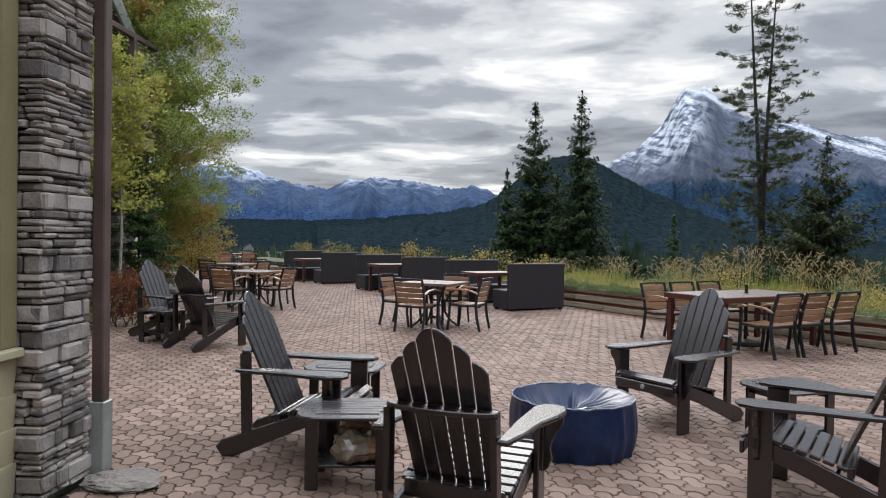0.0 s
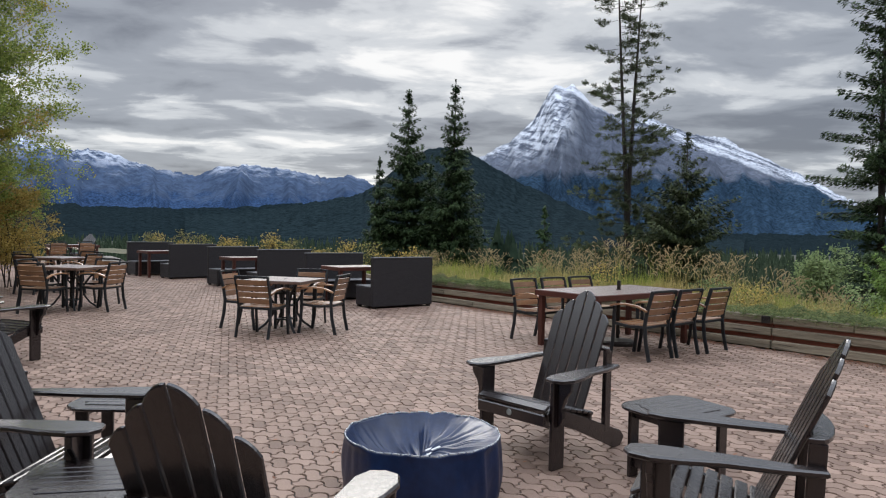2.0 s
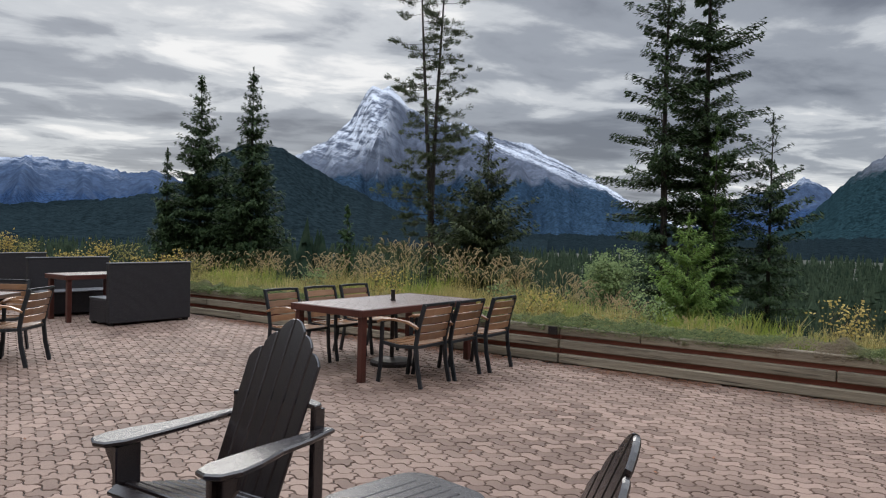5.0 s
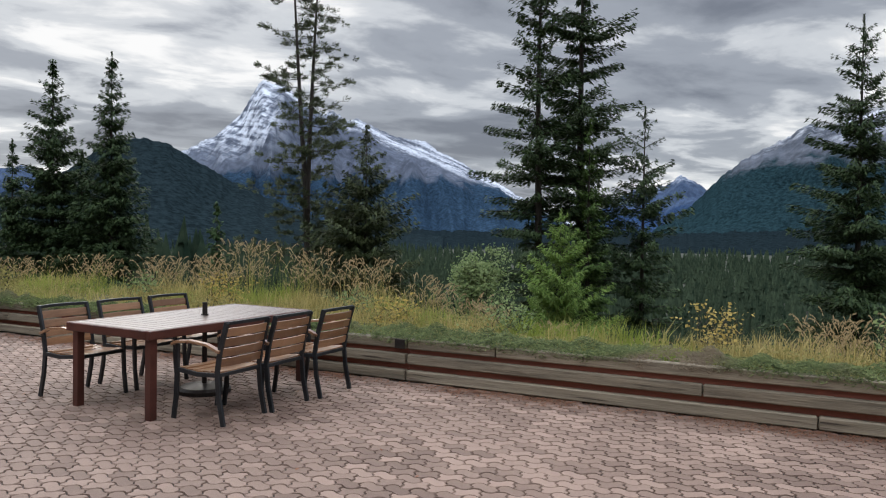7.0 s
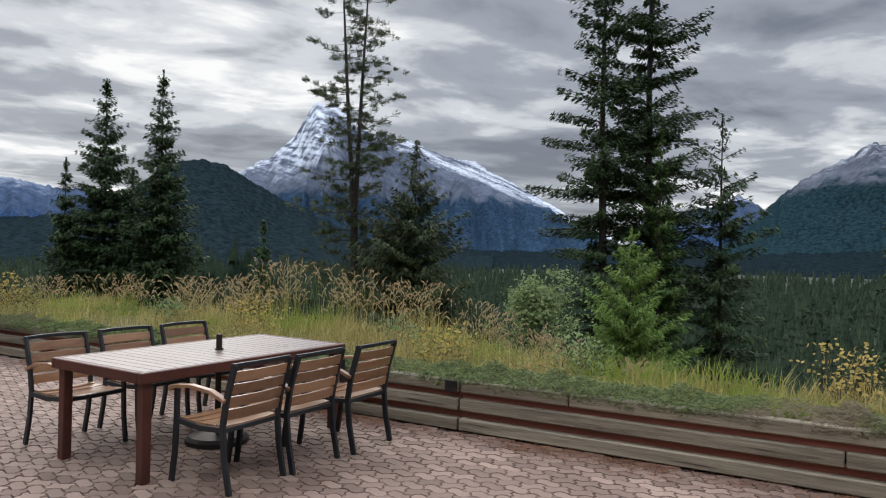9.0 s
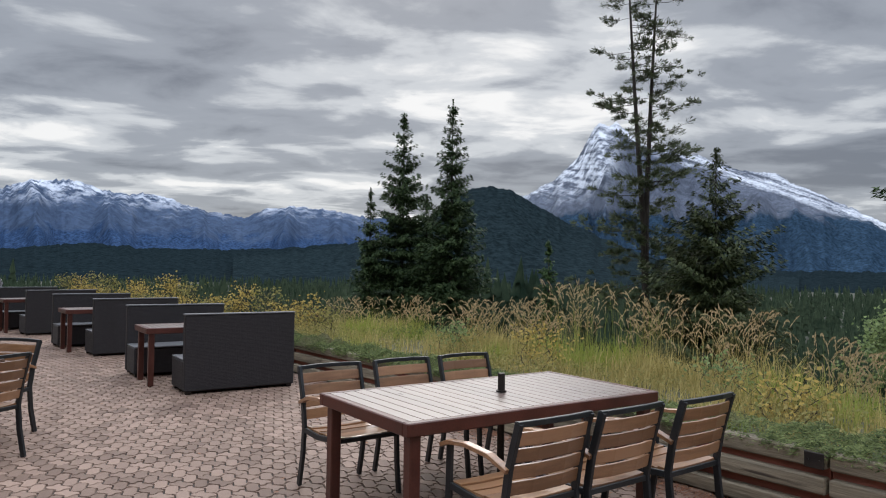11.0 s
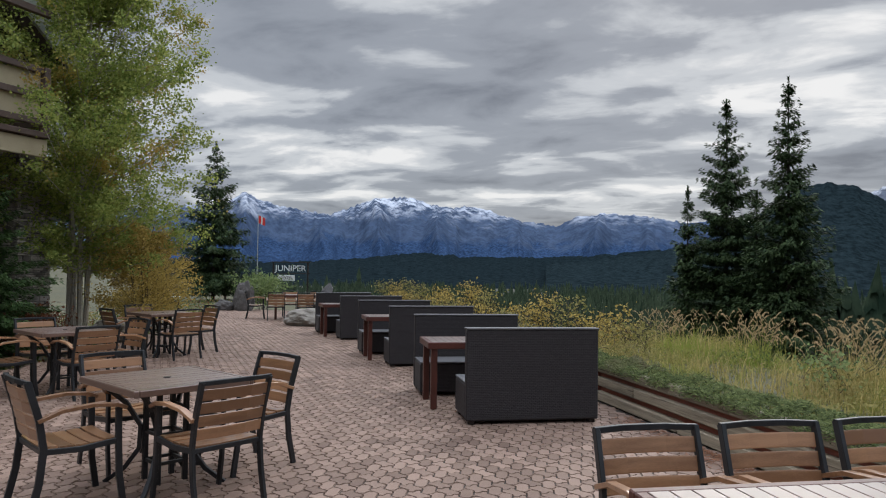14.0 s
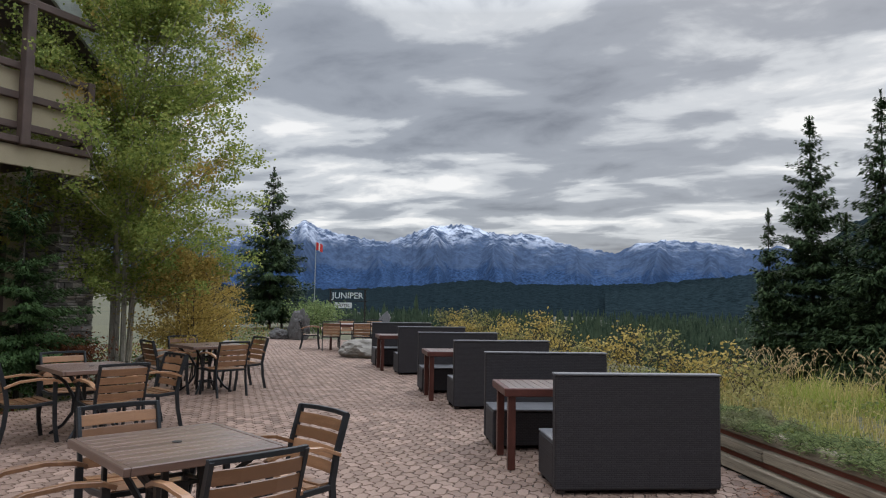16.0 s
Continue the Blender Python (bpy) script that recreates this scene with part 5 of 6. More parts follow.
def ridge(name, label, dist, crest, material, depth=900.0, rough=10.0, seed=0, spurs=0.35, base=-40.0, kind="structure", grain=520.0, tops_at=None, main=0.0, soft=True):
    """A range seen from the terrace: crest gives azimuth and elevation of its tops; spurs run down towards the viewer."""
    az = [c[0] for c in crest]
    el = [c[1] for c in crest]
    cols, rows = int((az[-1] - az[0]) * 9), 44
    tops = sorted(tops_at or [az[k] for k in range(1, len(az) - 1) if el[k] >= el[k - 1] and el[k] > el[k + 1]])

    def surface(a, q):
        """q = 0 at the foot, 1 at the crest."""
        e = float(np.interp(a, az, el))
        h = 1.5 + dist * math.tan(radians(e))
        h += rough * (1.1 * noise.fractal((a * 1.1, seed, 0.0), 0.7, 2.1, 6) + 0.7 * noise.fractal((a * 4.0, seed, 5.0), 0.8, 2.0, 4))
        d = dist - depth * (1 - q)
        x, y = d * math.sin(radians(a)), d * math.cos(radians(a))
        z = base + (h - base) * q ** 1.15
        k = 1.0 / grain
        ridged = 0.45 - 1.5 * abs(noise.noise((x * k, y * k, seed + 2.0))) - 0.7 * abs(noise.noise((x * k * 2.7, y * k * 2.7, seed + 4.0))) - 0.3 * abs(noise.noise((x * k * 7, y * k * 7, seed + 6.0)))
        z += (h - base) * spurs * math.sin(math.pi * min(1.0, q * 0.99)) * 0.6 * ridged
        # a main spur falls from each top, with hollows between
        warp = a + 1.3 * noise.noise((a * 0.35, q * 1.7, seed + 8.0)) + 0.35 * noise.noise((a * 1.5, q * 4.0, seed + 9.0))
        near = [abs(warp - s) for s in tops] or [0.0]
        z += (h - base) * main * math.sin(math.pi * min(1.0, q ** 0.8)) * (0.55 - min(1.6, min(near)) * 0.75)
        return (x, y, z)

    verts, faces = [], []
    for i in range(cols + 1):
        a = az[0] + (az[-1] - az[0]) * i / cols
        for j in range(rows + 1):
            verts.append(surface(a, j / rows))
    st = rows + 1
    for i in range(cols):
        for j in range(rows):
            faces.append((i * st + j, (i + 1) * st + j, (i + 1) * st + j + 1, i * st + j + 1))
    tagged(raw(name, verts, faces, material, smooth=soft), label, "mountain", kind=kind)
    return surface


# Distance haze is put into these peaks' forest and rock colours as blue.
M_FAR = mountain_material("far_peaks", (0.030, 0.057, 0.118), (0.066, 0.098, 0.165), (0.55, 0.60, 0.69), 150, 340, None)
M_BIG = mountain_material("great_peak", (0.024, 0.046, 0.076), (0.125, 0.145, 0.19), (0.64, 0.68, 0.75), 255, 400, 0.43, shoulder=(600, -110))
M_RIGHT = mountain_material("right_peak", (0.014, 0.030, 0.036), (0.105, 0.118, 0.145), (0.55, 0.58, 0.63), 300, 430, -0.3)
# The wooded slopes carry a haze tint too: their green is shifted to blue.
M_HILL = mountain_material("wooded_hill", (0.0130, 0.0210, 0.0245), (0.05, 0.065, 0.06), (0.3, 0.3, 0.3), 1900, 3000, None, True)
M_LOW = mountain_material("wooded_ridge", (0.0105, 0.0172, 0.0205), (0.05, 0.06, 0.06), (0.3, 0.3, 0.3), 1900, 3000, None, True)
ridge("far_mountains", "distant range dusted with snow, haze blue put into its colour", 4300, [(-75, 3.5), (-60, 5.0), (-48, 4.0), (-38.5, 5.0), (-37.2, 5.9), (-34.7, 5.0), (-32.2, 4.6), (-30.4, 4.4), (-28.2, 5.3), (-26.8, 5.8), (-24, 5.9), (-21.8, 5.2), (-18.8, 5.2),
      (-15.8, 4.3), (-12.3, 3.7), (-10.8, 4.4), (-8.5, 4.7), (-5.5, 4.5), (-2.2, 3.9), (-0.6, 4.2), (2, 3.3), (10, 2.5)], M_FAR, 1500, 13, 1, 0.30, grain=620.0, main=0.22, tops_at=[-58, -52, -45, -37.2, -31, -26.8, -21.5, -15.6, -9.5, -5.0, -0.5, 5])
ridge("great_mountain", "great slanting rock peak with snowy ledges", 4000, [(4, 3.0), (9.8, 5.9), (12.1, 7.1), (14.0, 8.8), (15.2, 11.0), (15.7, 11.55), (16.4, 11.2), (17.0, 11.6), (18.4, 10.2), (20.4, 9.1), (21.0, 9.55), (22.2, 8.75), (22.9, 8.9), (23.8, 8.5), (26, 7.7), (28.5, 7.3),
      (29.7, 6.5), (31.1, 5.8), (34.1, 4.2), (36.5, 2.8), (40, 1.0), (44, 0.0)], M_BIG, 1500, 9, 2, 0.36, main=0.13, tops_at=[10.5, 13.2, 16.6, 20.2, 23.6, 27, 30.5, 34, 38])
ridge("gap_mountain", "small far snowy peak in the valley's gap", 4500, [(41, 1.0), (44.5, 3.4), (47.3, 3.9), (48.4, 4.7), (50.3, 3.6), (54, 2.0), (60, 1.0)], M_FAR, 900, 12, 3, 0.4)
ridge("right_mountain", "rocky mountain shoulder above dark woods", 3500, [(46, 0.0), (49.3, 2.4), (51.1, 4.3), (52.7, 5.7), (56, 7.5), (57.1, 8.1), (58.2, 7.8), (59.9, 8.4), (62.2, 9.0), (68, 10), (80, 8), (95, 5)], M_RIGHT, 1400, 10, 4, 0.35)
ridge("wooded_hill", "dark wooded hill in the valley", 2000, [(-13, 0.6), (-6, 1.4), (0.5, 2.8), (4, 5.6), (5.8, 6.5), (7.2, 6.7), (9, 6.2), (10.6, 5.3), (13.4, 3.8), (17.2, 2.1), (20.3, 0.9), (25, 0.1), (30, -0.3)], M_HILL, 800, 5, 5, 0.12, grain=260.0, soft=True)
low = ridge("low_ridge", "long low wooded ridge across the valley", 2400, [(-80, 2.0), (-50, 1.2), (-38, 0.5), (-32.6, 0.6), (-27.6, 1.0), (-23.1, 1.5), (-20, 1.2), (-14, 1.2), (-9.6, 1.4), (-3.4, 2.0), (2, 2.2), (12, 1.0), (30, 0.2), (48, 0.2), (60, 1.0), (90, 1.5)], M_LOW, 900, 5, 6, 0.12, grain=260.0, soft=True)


def far_houses():
    """A hillside hamlet, told only as pale walls and roofs."""
    rng = random.Random(15)
    PALE = mat("pale_house_walls", (0.35, 0.31, 0.28), (0.5, 0.45, 0.4), 0.8, 0.3, 3)
    for k in range(18):
        x, y, z = low(rng.uniform(-10.3, -6.6), rng.uniform(0.50, 0.66))
        w, d, h = rng.uniform(12, 26), rng.uniform(10, 14), rng.uniform(5, 9)
        t = empty("hillside_house", "small pale house on the wooded ridge", "house", "hillside hamlet")
        t.matrix_world = pose(x, y, z - 2, 0, 0, rng.uniform(-25, 25))
        part("wall", block((w, d, h + 3), (0, 0, (h + 3) / 2), 0.0), PALE, t)
        bm = bmesh.new()
        v = [bm.verts.new(c) for c in ((-w / 2 - 1, -d / 2 - 1, h + 3), (w / 2 + 1, -d / 2 - 1, h + 3), (w / 2 + 1, d / 2 + 1, h + 3), (-w / 2 - 1, d / 2 + 1, h + 3), (-w / 2 - 1, 0, h + 7), (w / 2 + 1, 0, h + 7))]
        for f in ((0, 1, 5, 4), (2, 3, 4, 5), (0, 4, 3), (1, 2, 5), (3, 2, 1, 0)):
            bm.faces.new([v[q] for q in f])
        part("roof", bm, ROOF, t)


far_houses()


# ---- the lodge ----
def lodge_corner():
    """Siding wall and stone pier beside which the walk begins."""
    w = empty("wall_lodge_corner", "cream lap-sided lodge wall with an olive window frame", "wall", kind="structure")
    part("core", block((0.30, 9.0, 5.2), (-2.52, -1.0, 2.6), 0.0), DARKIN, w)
    for k in range(4):
        z = 0.02 + 0.19 * k
        bm = bmesh.new()
        sweep([(-2.325, -5.4, z + 0.10), (-2.325, 3.67, z + 0.10)], 0.20, 0.022, (0.10, 0, 1), bm)
        part("siding_board", bm, SIDING, w)
    part("window_sill", block((0.11, 8.8, 0.05), (-2.30, -0.75, 0.83), 0.008), SIDING, w, "cream window sill")
    part("window_frame", block((0.07, 0.14, 2.2), (-2.325, 3.58, 1.955), 0.008), SIDING2, w, "olive window frame")
    part("window_frame", block((0.04, 0.05, 2.2), (-2.305, 3.42, 1.955), 0.004), SIDING2, w)
    part("window_frame", block((0.07, 0.14, 2.2), (-2.325, 1.2, 1.955), 0.008), SIDING2, w)
    part("wall_above", block((0.08, 8.9, 2.1), (-2.34, -0.8, 4.12), 0.004), SIDING, w)
    # opaque pane: the darkness of the room behind is put into its colour
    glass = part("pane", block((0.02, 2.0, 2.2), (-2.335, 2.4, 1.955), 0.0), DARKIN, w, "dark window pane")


lodge_corner()


def unseen_back_wall():
    """Unseen wall added behind the walk's start: closes the terrace and darkens chair backs."""
    w = empty("wall_lodge_back", "plain brown wall, added unseen to close the terrace and shade the chairs", "wall", kind="structure")
    part("core", block((15.0, 0.30, 6.4), (5.2, -5.25, 3.2), 0.0), BROWN, w)
    part("base_course", block((15.0, 0.06, 0.80), (5.2, -5.06, 0.40), 0.006), STONE, w)


unseen_back_wall()


def stone_pier(x0, x1, y0, y1, top, name="stone_pier", seed=3, label="pier of rough grey ledge stone at the lodge corner"):
    """Courses of split stones on all four faces."""
    rng = random.Random(seed)
    p = empty(name, label, "pier", kind="structure")
    part("core", block((x1 - x0 - 0.06, y1 - y0 - 0.06, top), ((x0 + x1) / 2, (y0 + y1) / 2, top / 2), 0.0), MORTAR, p)
    z = 0.0
    while z < top - 0.02:
        h = rng.choice((0.028, 0.035, 0.04, 0.04, 0.048, 0.05, 0.10))
        for ax, fixed, lo, hi, out in (("y", x1, y0, y1, 1), ("x", y0, x0, x1, -1), ("x", y1, x0, x1, 1)):
            s = lo
            while s < hi - 0.01:
                L = min(rng.uniform(0.07, 0.24), hi - s)
                if hi - s - L < 0.06:
                    L = hi - s
                pr = rng.uniform(-0.018, 0.016)
                size = (0.07, L - 0.008, h - 0.008) if ax == "y" else (L - 0.008, 0.07, h - 0.008)
                c = (fixed - 0.03 * out + pr * out, s + L / 2, z + h / 2) if ax == "y" else (s + L / 2, fixed - 0.03 * out + pr * out, z + h / 2)
                bm = block(size, (0, 0, 0), 0.010)
                for v in bm.verts:
                    v.co += Vector((rng.uniform(-1, 1), rng.uniform(-1, 1), rng.uniform(-1, 1))) * 0.004
                ob = part("stone", bm, STONE, p)
                ob.location = c
                s += L
        z += h
    return p


stone_pier(-2.50, -2.17, 3.68, 4.16, 5.0)


def downspout():
    d = empty("downspout", "brown square downspout ending in a galvanised steel boot", "downspout")
    part("pipe", block((0.075, 0.085, 3.2), (-2.135, 4.215, 0.44 + 1.6), 0.008), BROWN, d)
    part("boot", block((0.10, 0.115, 0.44), (-2.135, 4.215, 0.22), 0.006), GALV, d, "dented galvanised steel boot")


downspout()


def boulder(name, x, y, sx, sy, sz, seed, material, label, flat=0.0):
    bm = bmesh.new()
    bmesh.ops.create_icosphere(bm, subdivisions=4, radius=1.0)
    for v in bm.verts:
        n = v.co.normalized()
        k = 1 + 0.22 * noise.fractal(n * 1.3 + Vector((seed, 0, 0)), 0.8, 2.1, 5)
        p = Vector((n.x * sx, n.y * sy, n.z * sz)) * k
        p.z = max(-0.05, p.z + sz * 0.55)
        v.co = p
    ob = part(name, bm, material)
    ob.location = (x, y, 0)
    return tagged(ob, label, "rock")


boulder("boulder", -7.4, 24.5, 0.72, 0.5, 0.30, 3, ROCK, "pale lichen-marked boulder on the paving")
boulder("boulder", -13.1, 29.2, 0.36, 0.34, 0.68, 5, ROCKD, "dark upright boulder at the end of the paving")
boulder("boulder", -13.8, 29.0, 0.36, 0.3, 0.24, 6, ROCKD, "low dark boulder beside a taller one")
boulder("flat_stone", -1.88, 4.00, 0.23, 0.17, 0.045, 8, ROCK, "flat pale stone slab under the downspout")
boulder("garden_rock", -8.6, 18.9, 0.5, 0.35, 0.3, 9, ROCK, "pale garden rock among shrubs")


def lodge_wing():
    """The balconied wing behind the aspen."""
    w = empty("lodge_wing", "tan lodge wing with brown timber balcony and stone columns", "building")

    def bx(name, s, a, z, size, material, label="", bevel=0.01, rot=(0, 0, 90), under=None):
        """s along the front, a away from the terrace."""
        return part(name, block(size, (-5.95 - a, s, z), bevel, rot), material, under or w, label)

    bx("wall", 11.2, 4.2, 1.87, (14, 0.3, 3.74), TANPANEL)
    for s in (9.5, 13.2):
        bx("stone_column", s, 3.3, 1.72, (0.6, 1.4, 3.44), STONE, "grey stone column")
    for s in (11.3, 15.1):
        win = bx("window", s, 4.03, 1.55, (2.9, 0.06, 2.3), GLASSY, "dark reflecting window")
        for q in (-1.45, -0.5, 0.5, 1.45):
            bx("window_frame", s + q, 3.98, 1.55, (0.07, 0.08, 2.3), BROWN, under=win)
        for z in (0.40, 2.70):
            bx("window_rail", s, 3.98, z, (2.9, 0.08, 0.09), SIDING, "pale window rail", under=win)
    bx("balcony_floor", 10.3, 2.9, 3.66, (12.0, 2.6, 0.16), BROWN)
    bx("fascia", 10.3, 1.60, 3.52, (12.1, 0.06, 0.30), TANPANEL, "tan fascia board")
    bx("fascia_trim", 10.3, 1.56, 3.74, (12.1, 0.10, 0.10), BROWN)
    for z in (3.96, 4.40, 4.84):
        bx("rail", 10.3, 1.60, z, (12.1, 0.07, 0.11), BROWN)
    for k in range(8):
        bx("panel", 5.05 + k * 1.5, 1.66, 4.38, (1.46, 0.03, 0.80), TANPANEL)
    for s in (4.4, 7.4, 10.4, 13.4, 15.2):
        bx("post", s, 1.52, 4.72, (0.14, 0.14, 2.1), BROWN)
    bx("end_post", 16.3, 1.60, 4.3, (0.12, 0.12, 1.2), BROWN)
    for z in (3.96, 4.40, 4.84):
        bx("end_rail", 16.32, 2.9, z, (0.07, 2.5, 0.11), BROWN)
    bx("upper_wall", 11.0, 4.1, 5.4, (13.5, 0.2, 3.7), TANPANEL)
    bx("eave", 9.6, 3.6, 7.15, (13.6, 1.6, 0.16), BROWN)
    bx("top_beam", 10.3, 1.52, 5.80, (12.0, 0.10, 0.12), BROWN)
    part("rake_board", sweep([(-8.1, 14.6, 7.6), (-8.1, 17.6, 5.1)], 0.08, 0.34), GALV, w, "pale sloping rake board")
    part("roof", sweep([(-10.0, 14.5, 7.72), (-10.0, 17.6, 5.14)], 3.8, 0.14), ROOF, w)


lodge_wing()
stone_pier(-9.6, -8.5, 16.6, 17.3, 3.5, seed=5, label="grey ledge-stone pier under the balcony end")


# ---- far end: sign, flag, picnic table ----
def flagpole():
    p = empty("flagpole", "slim white flagpole with a small red and white flag", "flagpole")
    part("pole", tube([(0, 0, 0), (0, 0, 5.2)], [0.035, 0.02], 8), GALV, p)
    RED = mat("red_cloth", (0.45, 0.02, 0.02), (0.6, 0.04, 0.03), 0.7)
    WHITE = mat("white_cloth", (0.7, 0.7, 0.7), (0.8, 0.8, 0.8), 0.7)
    for k, c in ((0, RED), (1, WHITE), (2, RED)):
        vs, fs = [], []
        for i in range(5):
            for j in range(5):
                x = 0.02 + (k + i / 4) * 0.17
                vs.append((x, 0.05 * math.sin(x * 12), 4.6 + 0.5 * j / 4 - x * 0.35))
        for i in range(4):
            for j in range(4):
                fs.append((i * 5 + j, (i + 1) * 5 + j, (i + 1) * 5 + j + 1, i * 5 + j + 1))
        raw("flag_band", vs, fs, c, p)
    p.matrix_world = pose(-24.8, 46.0, -0.1)


flagpole()
SIGNWHITE = mat("white_letter_paint", (0.62, 0.63, 0.64), (0.75, 0.75, 0.75), 0.5)


def lettering(text, size, m, parent, material, depth=0.015):
    cu = bpy.data.curves.new("letters", "FONT")
    cu.body, cu.size, cu.align_x, cu.extrude = text, size, "CENTER", depth
    tmp = bpy.data.objects.new("tmp_letters", cu)
    scene.collection.objects.link(tmp)
    bpy.context.view_layer.update()
    me = bpy.data.meshes.new_from_object(tmp)
    bpy.data.objects.remove(tmp)
    me.materials.clear()
    me.materials.append(material)
    ob = new("lettering", me)
    ob.parent = parent
    ob.matrix_basis = m
    return ob


def hotel_sign():
    s = empty("hotel_sign", "dark steel frame sign with white letters", "sign")
    part("beam", block((2.3, 0.08, 0.05), (0, 0, 2.05), 0.004), IRON, s)
    part("beam", block((2.3, 0.08, 0.05), (0, 0, 1.38), 0.004), IRON, s)
    for x in (-1.0, 1.0):
        part("post", block((0.09, 0.09, 2.05), (x, 0.05, 1.02), 0.006), IRON, s)
    lettering("JUNIPER", 0.50, pose(0, -0.05, 1.52, 90, 0, 0), s, SIGNWHITE)
    panel = part("lower_panel", block((1.0, 0.04, 0.32), (-0.25, 0, 1.12), 0.004), SIGNWHITE, s, "white lower panel")
    lettering("HOTEL", 0.24, pose(-0.25, -0.03, 1.04, 90, 0, 0), panel, IRON)
    s.matrix_world = pose(-20.6, 43.5, -0.1, 0, 0, 30)


hotel_sign()


def picnic_table():
    p = empty("picnic_table", "weathered brown wooden picnic table on the grass", "picnic table")
    for k in range(4):
        part("top_board", block((1.8, 0.17, 0.04), (0, -0.27 + 0.18 * k, 0.74), 0.004), BROWN, p)
    for s in (-1, 1):
        part("bench_board", block((1.8, 0.26, 0.04), (0, s * 0.72, 0.44), 0.004), BROWN, p)
        for x in (-0.65, 0.65):
            part("leg", sweep([(x, s * 0.68, 0.0), (x, s * 0.2, 0.72)], 0.09, 0.04), BROWN, p)
    for x in (-0.65, 0.65):
        part("cross_bar", block((0.04, 1.5, 0.09), (x, 0, 0.38), 0.004), BROWN, p)
    p.matrix_world = pose(-20.5, 38.5, -0.1, 0, 0, 40)


picnic_table()


def garden_strip():
    """Weeds, dry grass and russet leaves between the paving and the lodge, and round its far end."""
    rng = random.Random(31)
    for nm, m, lb, n, hi in (("garden_weeds", WEED, "low straw-green weeds beside the paving", 15000, 0.30), ("garden_russet", REDLEAF, "russet undergrowth beside the paving", 4500, 0.40), ("garden_green", LEAF_S, "dark green undergrowth beside the paving", 6000, 0.45)):
        C, A, B = [], [], []
        off = {"garden_weeds": 1.0, "garden_russet": 6.0, "garden_green": 11.0}[nm]
        for i in range(n):
            y = rng.uniform(6.0, 33.0)
            x = (rim_x(y) if y < 30.4 else -15.5) - 0.05 - 4.5 * rng.random() ** 1.4
            if x < -8.4 and y < 17.6:
                continue
            d = noise.noise((x * 0.6, y * 0.6, off))
            if d < 0.05 and rng.random() < 0.8:
                continue
            C.append((x, y, -0.09 + rng.random() * hi * (0.35 + max(0.0, d) * 1.6)))
            v = Vector((rng.gauss(0, 1), rng.gauss(0, 1), rng.gauss(0.5, 0.7))).normalized() * rng.uniform(0.02, 0.045)
            A.append(v)
            B.append(v.orthogonal().normalized() * v.length * 0.55)
        tagged(quads(nm, C, A, B, m), lb, "undergrowth", kind="stuff")


garden_strip()
for k, (x, y, s) in enumerate(((-7.5, 16.9, 0.28), (-8.9, 19.6, 0.35), (-9.9, 21.6, 0.3), (-11.0, 23.4, 0.36), (-6.9, 14.3, 0.2))):
    boulder("garden_rock", x, y, s, s * 0.8, s * 0.55, 20 + k, ROCK, "pale rock edging the garden bed")


def litter():
    """Fallen needles and leaves along the foot of the timbers and over the paving."""
    rng = random.Random(8)
    C, A, B = [], [], []
    for i in range(15000):
        s = rng.uniform(-5.0, 11.0)
        o = -abs(rng.gauss(0, 0.15)) - 0.01
        if noise.noise((s * 0.8, 2.0, 5.0)) < -0.05 and rng.random() < 0.7:
            continue
        p = Vector((8.44, 6.37, 0)) + W_DIR * s + W_OUT * o
        a = rng.random() * 3.14
        ln = rng.uniform(0.012, 0.035)
        C.append((p.x, p.y, 0.004 + rng.random() * 0.008))
        A.append((math.cos(a) * ln, math.sin(a) * ln, 0.001))
        B.append((-math.sin(a) * 0.0045, math.cos(a) * 0.0045, 0.001))
    for i in range(160):
        x, y = rng.uniform(-4, 7), rng.uniform(3, 18)
        if not on_terrace(x, y):
            continue
        a = rng.random() * 3.14
        C.append((x, y, 0.006))
        A.append((math.cos(a) * 0.02, math.sin(a) * 0.02, 0.004))
        B.append((-math.sin(a) * 0.012, math.cos(a) * 0.012, 0.0))
    tagged(quads("fallen_needles", C, A, B, LITTER), "fallen pine needles and leaves on the paving", "litter", kind="stuff")


litter()


def bird_bath():
    b = empty("bird_bath", "pale green bowl on a slim garden stand", "bird bath")
    TEAL = mat("pale_green_glaze", (0.35, 0.5, 0.45), (0.5, 0.65, 0.6), 0.3)
    part("stand", tube([(0, 0, 0), (0, 0, 0.62)], [0.05, 0.03], 8), IRON, b)
    part("bowl", tube([(0, 0, 0.60), (0, 0, 0.64), (0, 0, 0.74)], [0.06, 0.22, 0.30], 20), TEAL, b)
    b.matrix_world = pose(-12.0, 24.6, -0.08)


bird_bath()


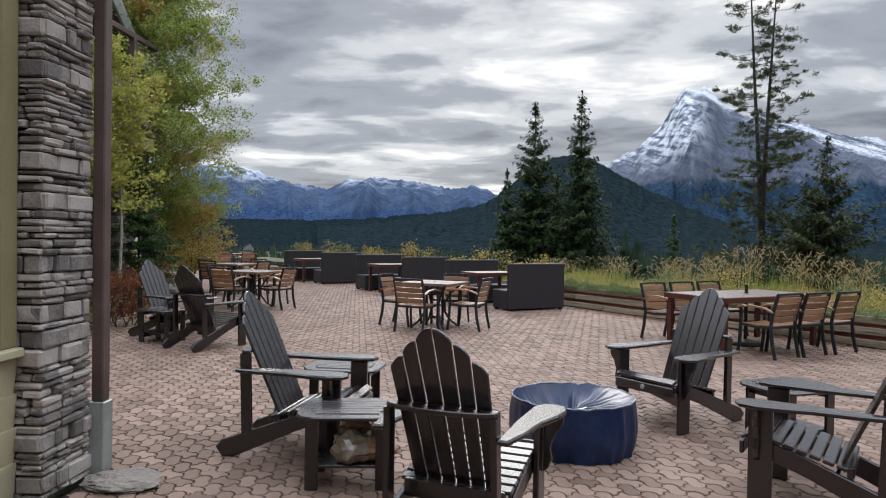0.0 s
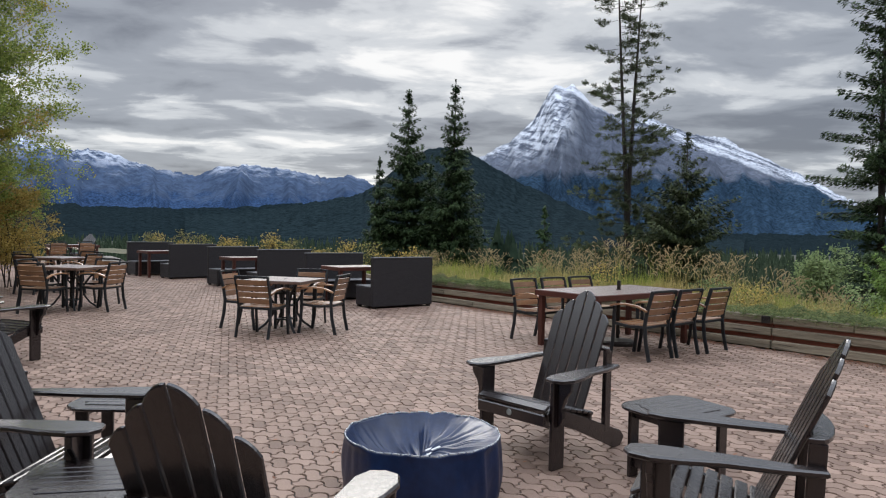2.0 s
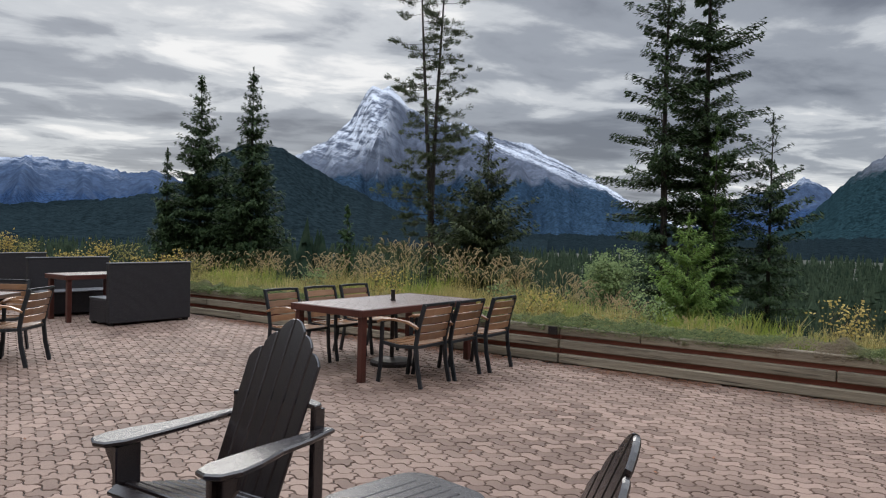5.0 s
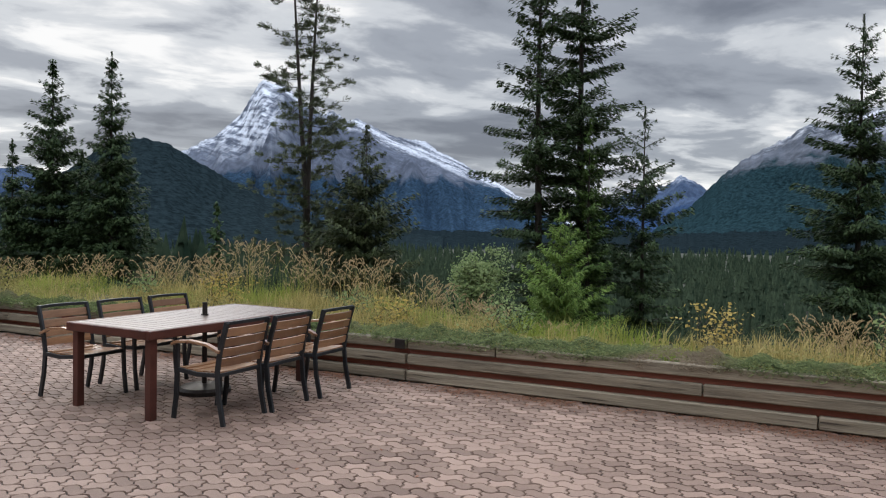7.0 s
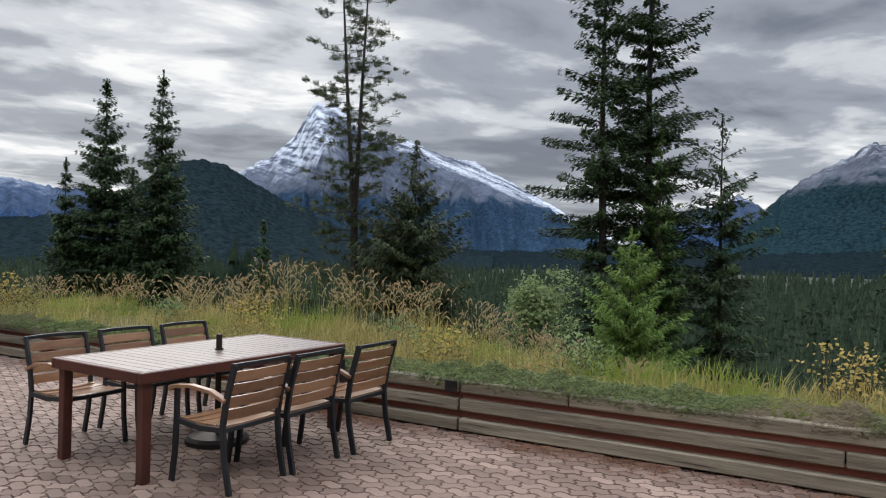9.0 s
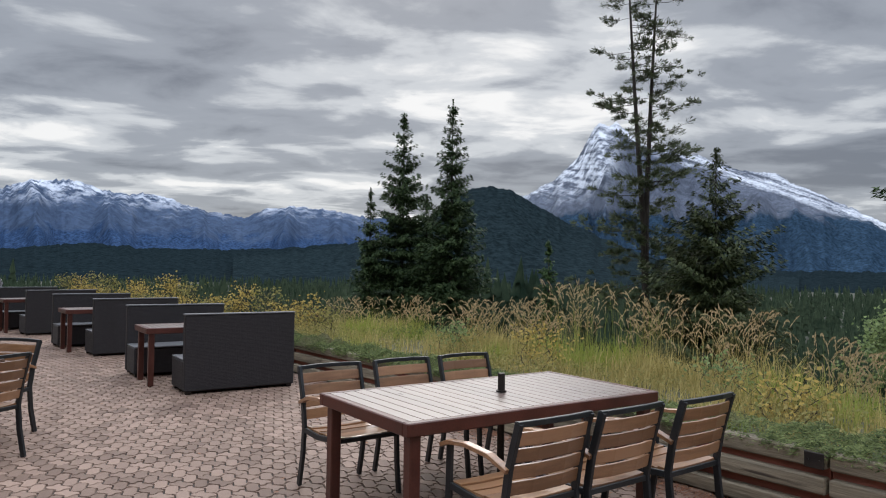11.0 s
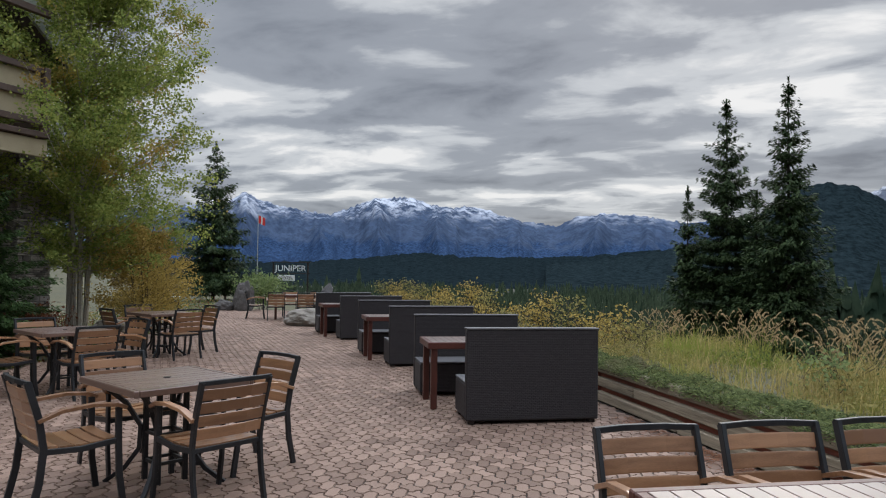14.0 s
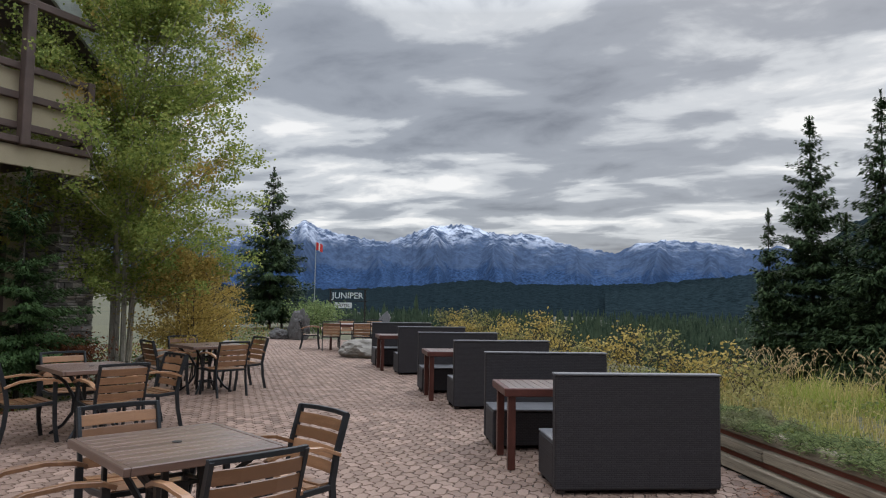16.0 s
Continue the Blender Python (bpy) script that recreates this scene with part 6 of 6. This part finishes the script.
# ---- paving of interlocking wavy blocks ----
def paving():
    floor = empty("terrace_paving", "terrace paved with wavy interlocking rose-brown concrete blocks", "paving", kind="structure")
    verts, faces = [], []
    inner = [(p[0], p[1]) for p in RIM]
    outer = [(13.4, -1.0), (8.44, 6.37), (1.75, 16.3), (-2.2, 21.2), (-6.4, 26.3), (-9.5, 30.4)]
    ys = [-5.0 + 0.5 * k for k in range(71)]
    for y in ys:
        x0 = rim_x(y)
        x1 = x0 + 0.1
        while outside(x1, y) < 0.03 and x1 < 14:
            x1 += 0.05
        verts += [(x0, y, -0.010), (x1 + 0.04, y, -0.010)]
    for k in range(len(ys) - 1):
        faces.append((2 * k, 2 * k + 1, 2 * k + 3, 2 * k + 2))
    raw("joint_bed", verts, faces, JOINT, floor, "dark joint sand")
    R = Vector((0.68, -0.733, 0))
    Q = Vector((0.733, 0.68, 0))
    P, H, AMP = 0.166, 0.108, 0.0225

    def wave(u):
        s = math.sin(2 * math.pi * u / P)
        return AMP * math.copysign(abs(s) ** 0.7, s)

    def outline(shift, plain=False):
        g = 0.0048
        us = [g, 0.14 * P, 0.27 * P, 0.38 * P, 0.5 * P, 0.62 * P, 0.73 * P, 0.86 * P, P - g]
        if plain:
            us = [g, 0.25 * P, 0.5 * P, 0.75 * P, P - g]
        low = [(u, wave(u + shift) + g) for u in us]
        top = [(u, wave(u + shift) + H - g) for u in us]
        side = 0.013
        right = [(P - g + side, H * 0.36 + wave(P + shift)), (P - g - side, H * 0.66 + wave(P + shift))]
        left = [(g - side, H * 0.66 + wave(shift)), (g + side, H * 0.36 + wave(shift))]
        return low + right + top[::-1] + left

    shapes = []
    for shift, plain in ((0.0, False), (P / 2, False), (0.0, True), (P / 2, True)):
        o = outline(shift, plain)
        cx, cy = P / 2, H / 2
        rimv = [(R * (u - cx) + Q * (v - cy)) for u, v in o]
        inn = [(R * ((u - cx) * 0.955) + Q * ((v - cy) * 0.93)) for u, v in o]
        n = len(o)
        vs = [(p.x, p.y, -0.014) for p in rimv] + [(p.x, p.y, -0.005) for p in rimv] + [(p.x, p.y, 0.0) for p in inn]
        fs = [tuple(range(2 * n, 3 * n))]
        for i in range(n):
            j = (i + 1) % n
            fs += [(i, j, n + j, n + i), (n + i, n + j, 2 * n + j, 2 * n + i)]
        if plain:
            vs = [(p.x, p.y, -0.011) for p in rimv] + [(p.x, p.y, 0.0) for p in inn]
            fs = [tuple(range(n, 2 * n))] + [(i, (i + 1) % n, n + (i + 1) % n, n + i) for i in range(n)]
        shapes.append((np.array(vs), fs))
    data = []
    for vs, fs in shapes[:2]:
        me = bpy.data.meshes.new("paver")
        me.from_pydata(vs.tolist(), [], fs)
        me.materials.append(PAVER_ONE)
        data.append(me)
    rng = random.Random(4)
    big_v, big_f, off, singles = [], [], 0, 0
    for j in range(-150, 290):
        for i in range(-210, 210):
            k = j % 2
            c = R * ((i + 0.5 * k) * P) + Q * (j * H)
            x, y = c.x, c.y
            if not on_terrace(x, y):
                continue
            dz = rng.uniform(-0.002, 0.002)
            if singles < 300 and 2.6 < x < 5.2 and 5.4 < y < 8.6 and outside(x, y) < -0.2:
                ob = new("paver", data[k])
                ob.parent, ob.location = floor, (x, y, dz)
                singles += 1
                continue
            vs, fs = shapes[k if -1.5 < x < 6.0 and 1.5 < y < 9.0 else k + 2]
            tilt = (rng.uniform(-0.012, 0.012), rng.uniform(-0.012, 0.012))
            v = vs + np.array((x, y, dz))
            v[:, 2] += vs[:, 0] * tilt[0] + vs[:, 1] * tilt[1]
            big_v.append(v)
            big_f += [tuple(q + off for q in f) for f in fs]
            off += len(vs)
    ob = raw("paver_field", np.concatenate(big_v).tolist(), big_f, PAVER, floor)
    ob["kind"] = "stuff"


paving()
